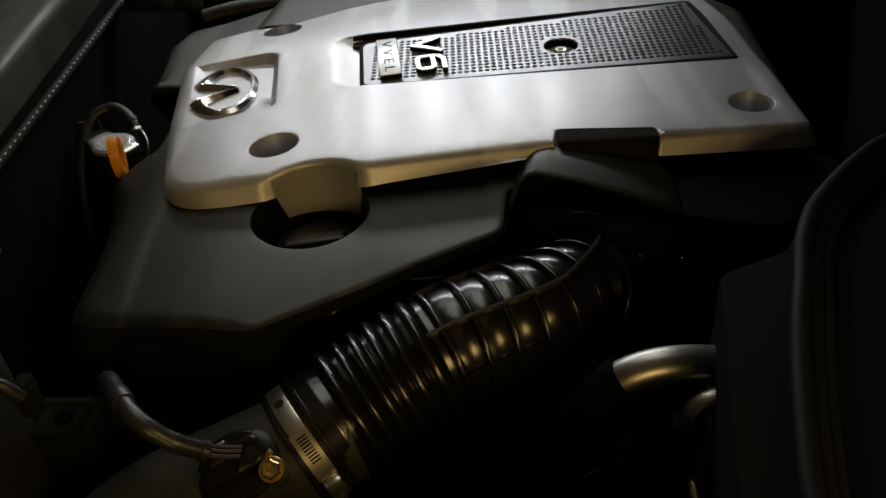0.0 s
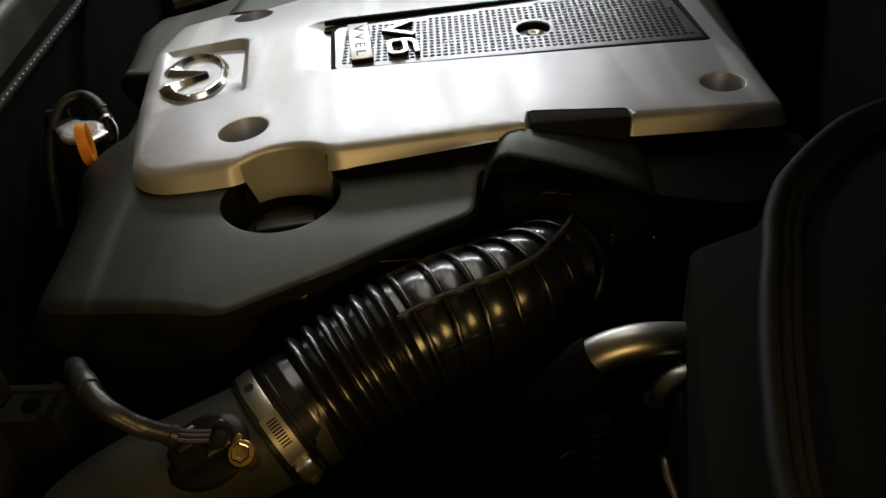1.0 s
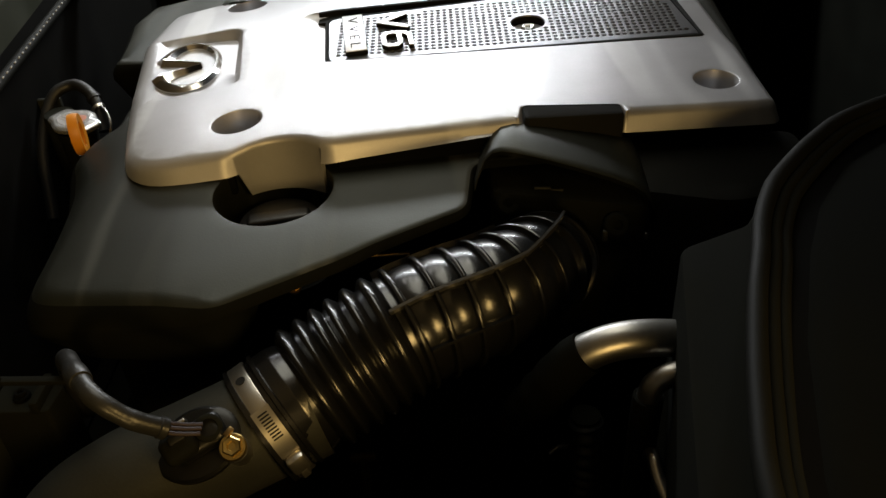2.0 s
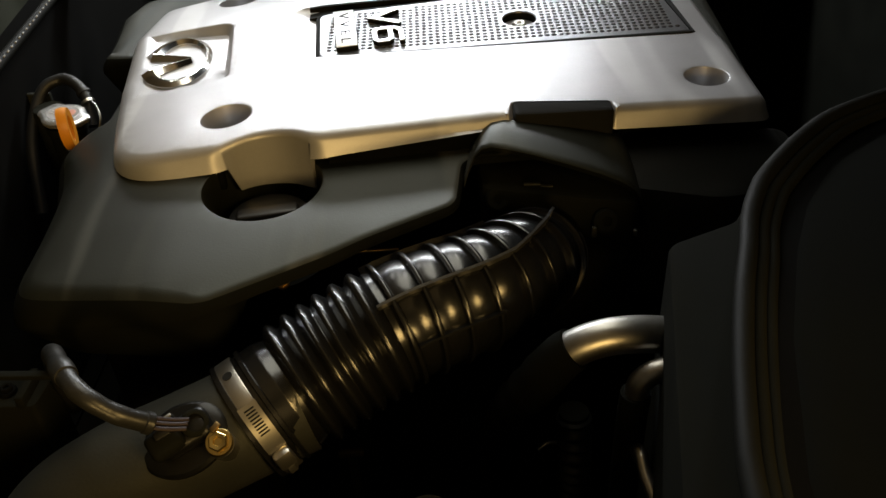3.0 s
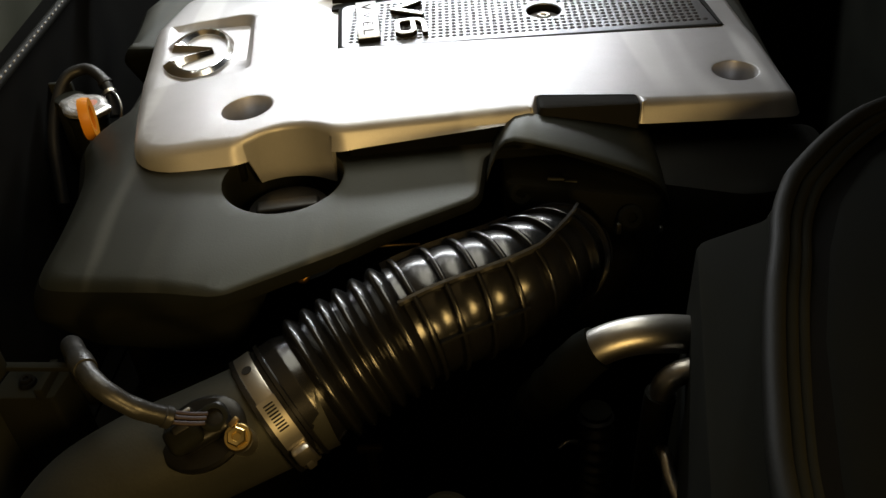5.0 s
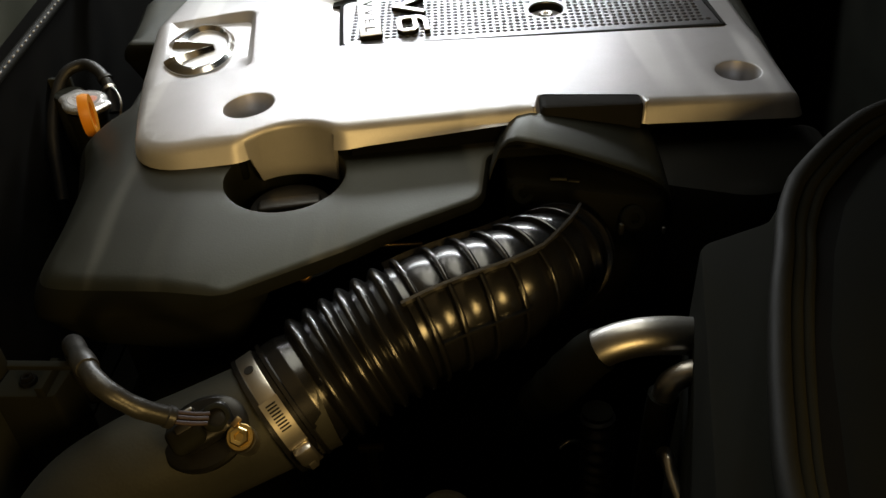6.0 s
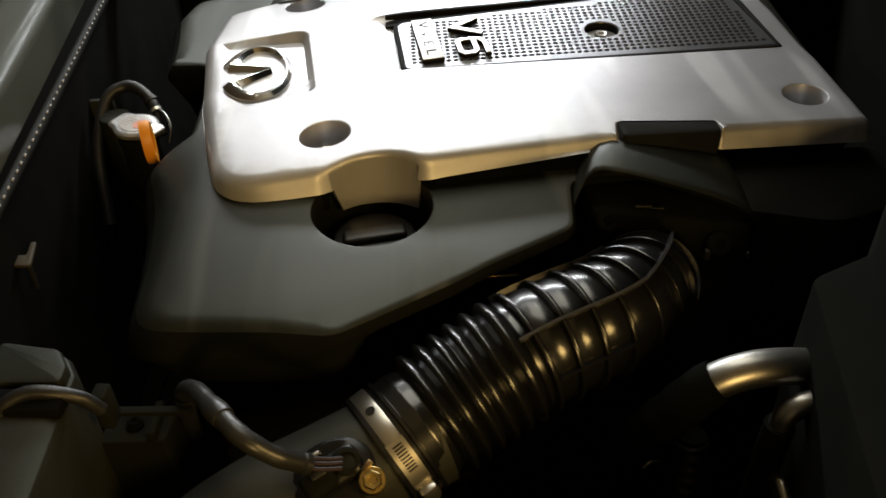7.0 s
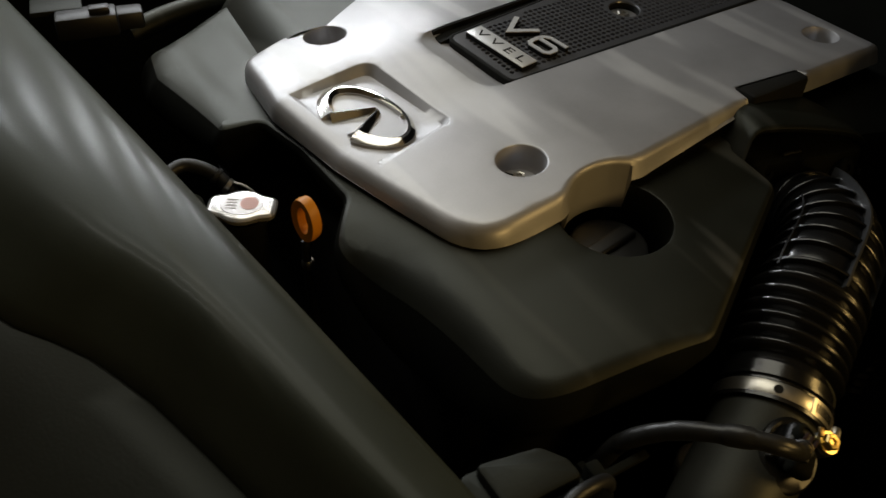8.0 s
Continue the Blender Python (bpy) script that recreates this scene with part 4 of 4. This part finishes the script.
tube("hose_body", [(-0.318, 0.0, 0.74), (-0.325, 0.045, 0.80), (-0.316, 0.085, 0.840), (-0.296, 0.098, 0.849), (-0.278, 0.090, 0.846), (-0.264, 0.074, 0.835), (-0.258, 0.055, 0.812)], 0.0062, BLACK, overflow, seg=16)

for k, (x, y, z) in enumerate(((-0.268, 0.080, 0.8395), (-0.2625, 0.070, 0.832))):
    lathe("clip", [(0.0064, -0.0022), (0.0078, -0.0018), (0.0078, 0.0018), (0.0064, 0.0022)], STEEL if k else BLACK, overflow, "spring clip on the hose end", m=axis_matrix((x, y, z), (0.55, -0.62, -0.55)), seg=20)
tube("clip_tail", [(-0.2585, 0.068, 0.836), (-0.250, 0.058, 0.834), (-0.244, 0.046, 0.826), (-0.247, 0.038, 0.812)], 0.0014, ALUMINIUM, overflow, "thin bent wire tail of the clip", seg=8)

# ---- front panel ----
def x_edge(y):
    return -0.3405 - 0.080 * y - 0.02 * y * y


def x_sealing(y):
    return -0.343 - 0.057 * y


def x_seam(y):
    ys = [-0.8, -0.40, -0.30, -0.24, -0.19, -0.14, -0.095, 0.3, 0.8]
    return float(np.interp(y, ys, [-0.36, -0.372, -0.394, -0.407, -0.419, -0.438, -0.468, -0.62, -0.66]))


def front_panel():
    p = thing("front_panel", "grey moulded panel along the front of the bay", "panel", kind="structure")
    rows, low, inner = [], [], []
    for y in np.linspace(-0.75, 0.75, 61):
        e, b = x_edge(y), x_seam(y)
        inner.append([Vector((x_sealing(y) + 0.014, y, 0.30)), Vector((x_sealing(y) + 0.008, y, 0.88)), Vector((e + 0.003, y, 0.90))])
        row = [Vector((e + 0.003, y, 0.899)), Vector((e + 0.0022, y, 0.934)), Vector((e + 0.002, y, 0.938)), Vector((e, y, 0.943)), Vector((e - 0.004, y, 0.9455))]
        for t in np.linspace(0.06, 1.0, 14):
            x = e + (b - e) * t
            row.append(Vector((x, y, 0.9455 + 0.010 * math.sin(math.pi * min(t, 0.8) / 0.8 * 0.9) - 0.036 * clamp01((t - 0.50) / 0.50) ** 1.6)))
        row.append(Vector((b - 0.003, y, 0.900)))
        rows.append(row)
        low.append([Vector((b + 0.003, y, 0.904)), Vector((b - 0.004, y, 0.9105)), Vector((b - 0.03, y, 0.908)), Vector((b - 0.10, y, 0.885)), Vector((b - 0.22, y, 0.80)), Vector((b - 0.3, y, 0.5))])
    from_mesh("panel_top", *loft(rows, False), GREY, p, "satin grey plastic panel with a raised edge", sharp=50)
    from_mesh("inner_wall", *loft(inner, False), DEEP_BLACK, p, "dull black inner wall below the panel edge", sharp=50)
    from_mesh("bumper_skin", *loft(low, False), PALEGREY, p, "dark outer skin beyond the seam", sharp=50)
    return p


front_panel()
seal = thing("edge_seal", "black rubber edge seal with pale stitches along the front panel", "seal")
tube("seal_body", [(x_sealing(y) + 0.008, y, 0.884) for y in np.linspace(-0.7, 0.7, 15)], 0.006, SATIN, seal, seg=12, step=0.03)
for k in range(56):
    y = -0.25 + 0.0125 * k
    box("stitch", (0.0014, 0.0044, 0.0020), pose(x_sealing(y) + 0.0128, y, 0.8885, 0, 0, 3), STITCH, seal, bevel=0.0006, seg=1)

# ---- brake compartment box ----
comp = thing("side_compartment", "black lidded compartment box with a rubber seal", "compartment")
prism("box_wall", [(0.254, -0.333, 0.016), (0.205, -0.560, 0.01), (0.62, -0.61, 0.02), (0.62, -0.142, 0.02), (0.50, -0.163, 0.04), (0.405, -0.204, 0.04), (0.345, -0.250, 0.03), (0.303, -0.312, 0.02)], 0.45, 0.900, LID, comp, edge=0.003)
SEAL = [(0.62, -0.150, 0.925), (0.50, -0.172, 0.926), (0.408, -0.212, 0.927), (0.364, -0.246, 0.927), (0.325, -0.288, 0.926), (0.311, -0.309, 0.926), (0.297, -0.337, 0.925), (0.286, -0.368, 0.925), (0.273, -0.402, 0.924), (0.259, -0.444, 0.923), (0.247, -0.485, 0.922), (0.236, -0.53, 0.922), (0.228, -0.60, 0.922)]
for d, r in ((0.004, 0.0058), (0.0125, 0.0042), (0.019, 0.0040)):
    tube("seal_bead", [(x + d * 0.9, y - d * 0.4, z - abs(d - 0.004) * 0.4 - 0.004) for x, y, z in SEAL], r, LID if d > 0.01 else SATIN, comp, seg=14, step=0.01)
prism("lid", [(0.342, -0.318, 0.02), (0.318, -0.365, 0.03), (0.288, -0.44, 0.03), (0.262, -0.53, 0.03), (0.254, -0.600, 0.01), (0.62, -0.60, 0.02), (0.62, -0.172, 0.02), (0.51, -0.196, 0.04), (0.43, -0.232, 0.04), (0.38, -0.268, 0.03)], 0.88, 0.917, DIM_BLACK, comp, edge=0.008)
prism("seal_base", [(0.300, -0.338, 0.02), (0.276, -0.403, 0.03), (0.250, -0.486, 0.03), (0.231, -0.600, 0.01), (0.62, -0.602, 0.01), (0.62, -0.153, 0.02), (0.50, -0.176, 0.04), (0.41, -0.215, 0.04), (0.366, -0.249, 0.03), (0.328, -0.290, 0.02)], 0.89, 0.915, DEEP_BLACK, comp, edge=0.003)

# ---- metal pipes by the compartment ----
pipes = thing("coolant_pipe", "dull aluminium pipe bent into a black rubber hose", "pipe")
tube("pipe_body", [(0.175, -0.366, 0.826), (0.182, -0.367, 0.838), (0.191, -0.3678, 0.8475), (0.205, -0.368, 0.8540), (0.222, -0.368, 0.8565), (0.245, -0.366, 0.853), (0.275, -0.362, 0.842), (0.30, -0.36, 0.824)], 0.0122, ALUMINIUM, pipes, "dull aluminium pipe", seg=28)
tube("rubber_end", [(0.1905, -0.3678, 0.8470), (0.184, -0.3672, 0.841), (0.175, -0.366, 0.828), (0.166, -0.362, 0.810), (0.154, -0.352, 0.780), (0.14, -0.335, 0.72), (0.135, -0.32, 0.65)], lambda k: 0.0146 + 0.0010 * clamp01(k / 0.1) + 0.0008 * math.sin(k * 60) * clamp01(k * 4), DIM_BLACK, pipes, "black rubber hose end", seg=24)
small = thing("return_pipe", "thin aluminium pipe bent beside the compartment", "pipe")
tube("pipe_body", [(0.2265, -0.391, 0.822), (0.2295, -0.391, 0.838), (0.2425, -0.390, 0.846), (0.263, -0.387, 0.839), (0.286, -0.382, 0.818)], 0.0078, ALUMINIUM, small, seg=20)
tube("rubber_end", [(0.2268, -0.391, 0.828), (0.226, -0.391, 0.804), (0.226, -0.390, 0.75), (0.227, -0.388, 0.66)], 0.0098, LID, small, "black rubber sleeve", seg=20)
line = thing("metal_line", "bright steel line hooked down beside the compartment", "pipe")
tube("line_body", [(0.231, -0.394, 0.765), (0.2285, -0.400, 0.784), (0.2300, -0.407, 0.788), (0.2305, -0.418, 0.783), (0.234, -0.434, 0.775), (0.240, -0.450, 0.757), (0.244, -0.458, 0.715)], 0.0042, STEEL, line, seg=14)
coil = thing("ribbed_stub", "dark ribbed rubber stub low in the bay", "hose")
tube("stub_body", [(0.2005, -0.330, 0.742), (0.2015, -0.333, 0.726), (0.2020, -0.336, 0.700), (0.2030, -0.336, 0.66)], lambda k: 0.0115 + 0.0022 * math.sin(k * 46), BLACK, coil, seg=20, step=0.0012)
lathe("stub_cap", [(0.009, 0.0), (0.0115, 0.002), (0.0115, 0.005), (0.008, 0.007), (0.0, 0.007)], LID, coil, m=axis_matrix((0.2005, -0.330, 0.741), (0.0, 0.1, 1)), seg=20)
spring_clip = thing("spring_clip", "small bright wire clip deep in the bay", "clip")
tube("clip_wire", [(0.178, -0.304, 0.674), (0.185, -0.302, 0.6785), (0.193, -0.300, 0.676)], 0.0022, STEEL, spring_clip, seg=10)

# ---- flange under the cowl ----
flange = thing("intake_flange", "black moulded intake flange with bolts under the cowl", "flange")
prism("flange_body", [(0.142, -0.192, 0.01), (0.262, -0.228, 0.01), (0.285, -0.14, 0.01), (0.142, -0.14, 0.01)], 0.70, 0.862, LID, flange, edge=0.008)
for x, y, z in ((0.156, -0.189, 0.848), (0.238, -0.221, 0.842)):
    lathe("boss", [(0.010, -0.02), (0.010, 0.008), (0.008, 0.010), (0.004, 0.010), (0.0035, 0.007), (0.0, 0.007)], LID, flange, m=axis_matrix((x, y, z), (0.0, -0.8, 0.5)))
box("clip", (0.005, 0.005, 0.016), pose(0.2474, -0.2142, 0.846), INLET, flange, bevel=0.001)
box("clip", (0.004, 0.004, 0.010), pose(0.2284, -0.2293, 0.838), INLET, flange, bevel=0.001)
box("clip", (0.003, 0.004, 0.006), pose(0.2609, -0.2290, 0.835), ALUMINIUM, flange, bevel=0.001)
box("rib", (0.013, 0.003, 0.002), pose(0.1835, -0.1954, 0.864, 0, 0, -8), INLET, flange, bevel=0.0006)
box("rib", (0.010, 0.003, 0.002), pose(0.1950, -0.1965, 0.862, 0, 0, -12), INLET, flange, bevel=0.0006)
# ---- fuel rail between hose and cover ----
rod = thing("fuel_rail", "thin brass coloured rail with bolts under the cover edge", "fuel rail")
tube("rod_body", [(0.0340, -0.2560, 0.853), (0.0500, -0.2540, 0.851), (0.0762, -0.2500, 0.848)], 0.0015, COPPER, rod, "thin brass coloured rod", seg=10)
for p, r in (((-0.0090, -0.2760, 0.8425), 0.0036), ((-0.0639, -0.2745, 0.790), 0.0062)):
    hexbolt("bolt", p, (0.1, -0.5, 0.85), COPPER, rod, "small brass coloured bolt", r, 0.003)

# ---- deep in the bay ----
bottle = thing("washer_bottle", "white screw cap on a dark bottle deep in the bay", "bottle")
lathe("cap", [(0.026, 0.535), (0.027, 0.537), (0.027, 0.556), (0.025, 0.559), (0.021, 0.560), (0.020, 0.5585), (0.0, 0.5585)], LABEL, bottle, "white screw cap", m=pose(0.0795, -0.280, 0.0), seg=40)
for k in range(3):
    box("print", (0.016 - 0.004 * k, 0.002, 0.0006), pose(0.0795, -0.272 - 0.005 * k, 0.5588), GREYPRINT, bottle, "grey printed bar", bevel=0.0001, seg=1)
lathe("bottle_body", [(0.045, 0.296), (0.05, 0.31), (0.05, 0.49), (0.04, 0.515), (0.023, 0.525), (0.023, 0.536)], LID, bottle, m=pose(0.0795, -0.280, 0.0), seg=32)
hook_plate = thing("angle_bracket", "small tan angle bracket on the front panel's inner wall", "bracket")
prism("plate", [(-0.3355, -0.169, 0.001), (-0.3310, -0.183, 0.001), (-0.311, -0.185, 0.003), (-0.3165, -0.1525, 0.001), (-0.3205, -0.1535, 0.001), (-0.3185, -0.1705, 0.002)], 0.8335, 0.836, TAN, hook_plate, edge=0.0006, step=0.004, seg=4)
tube("stud", [(-0.3165, -0.178, 0.8345), (-0.3165, -0.178, 0.822), (-0.3170, -0.178, 0.806)], 0.0022, BLACK, hook_plate, "dull metal stud", seg=12)
tab = thing("cable_clip", "small brown plastic cable clip low in the bay", "clip")
box("clip_body", (0.020, 0.005, 0.007), pose(0.027, -0.318, 0.700, 0, 0, 2), COPPER, tab, bevel=0.0015)
box("clip_foot", (0.008, 0.006, 0.41), pose(0.027, -0.314, 0.495), LID, tab, bevel=0.0015)
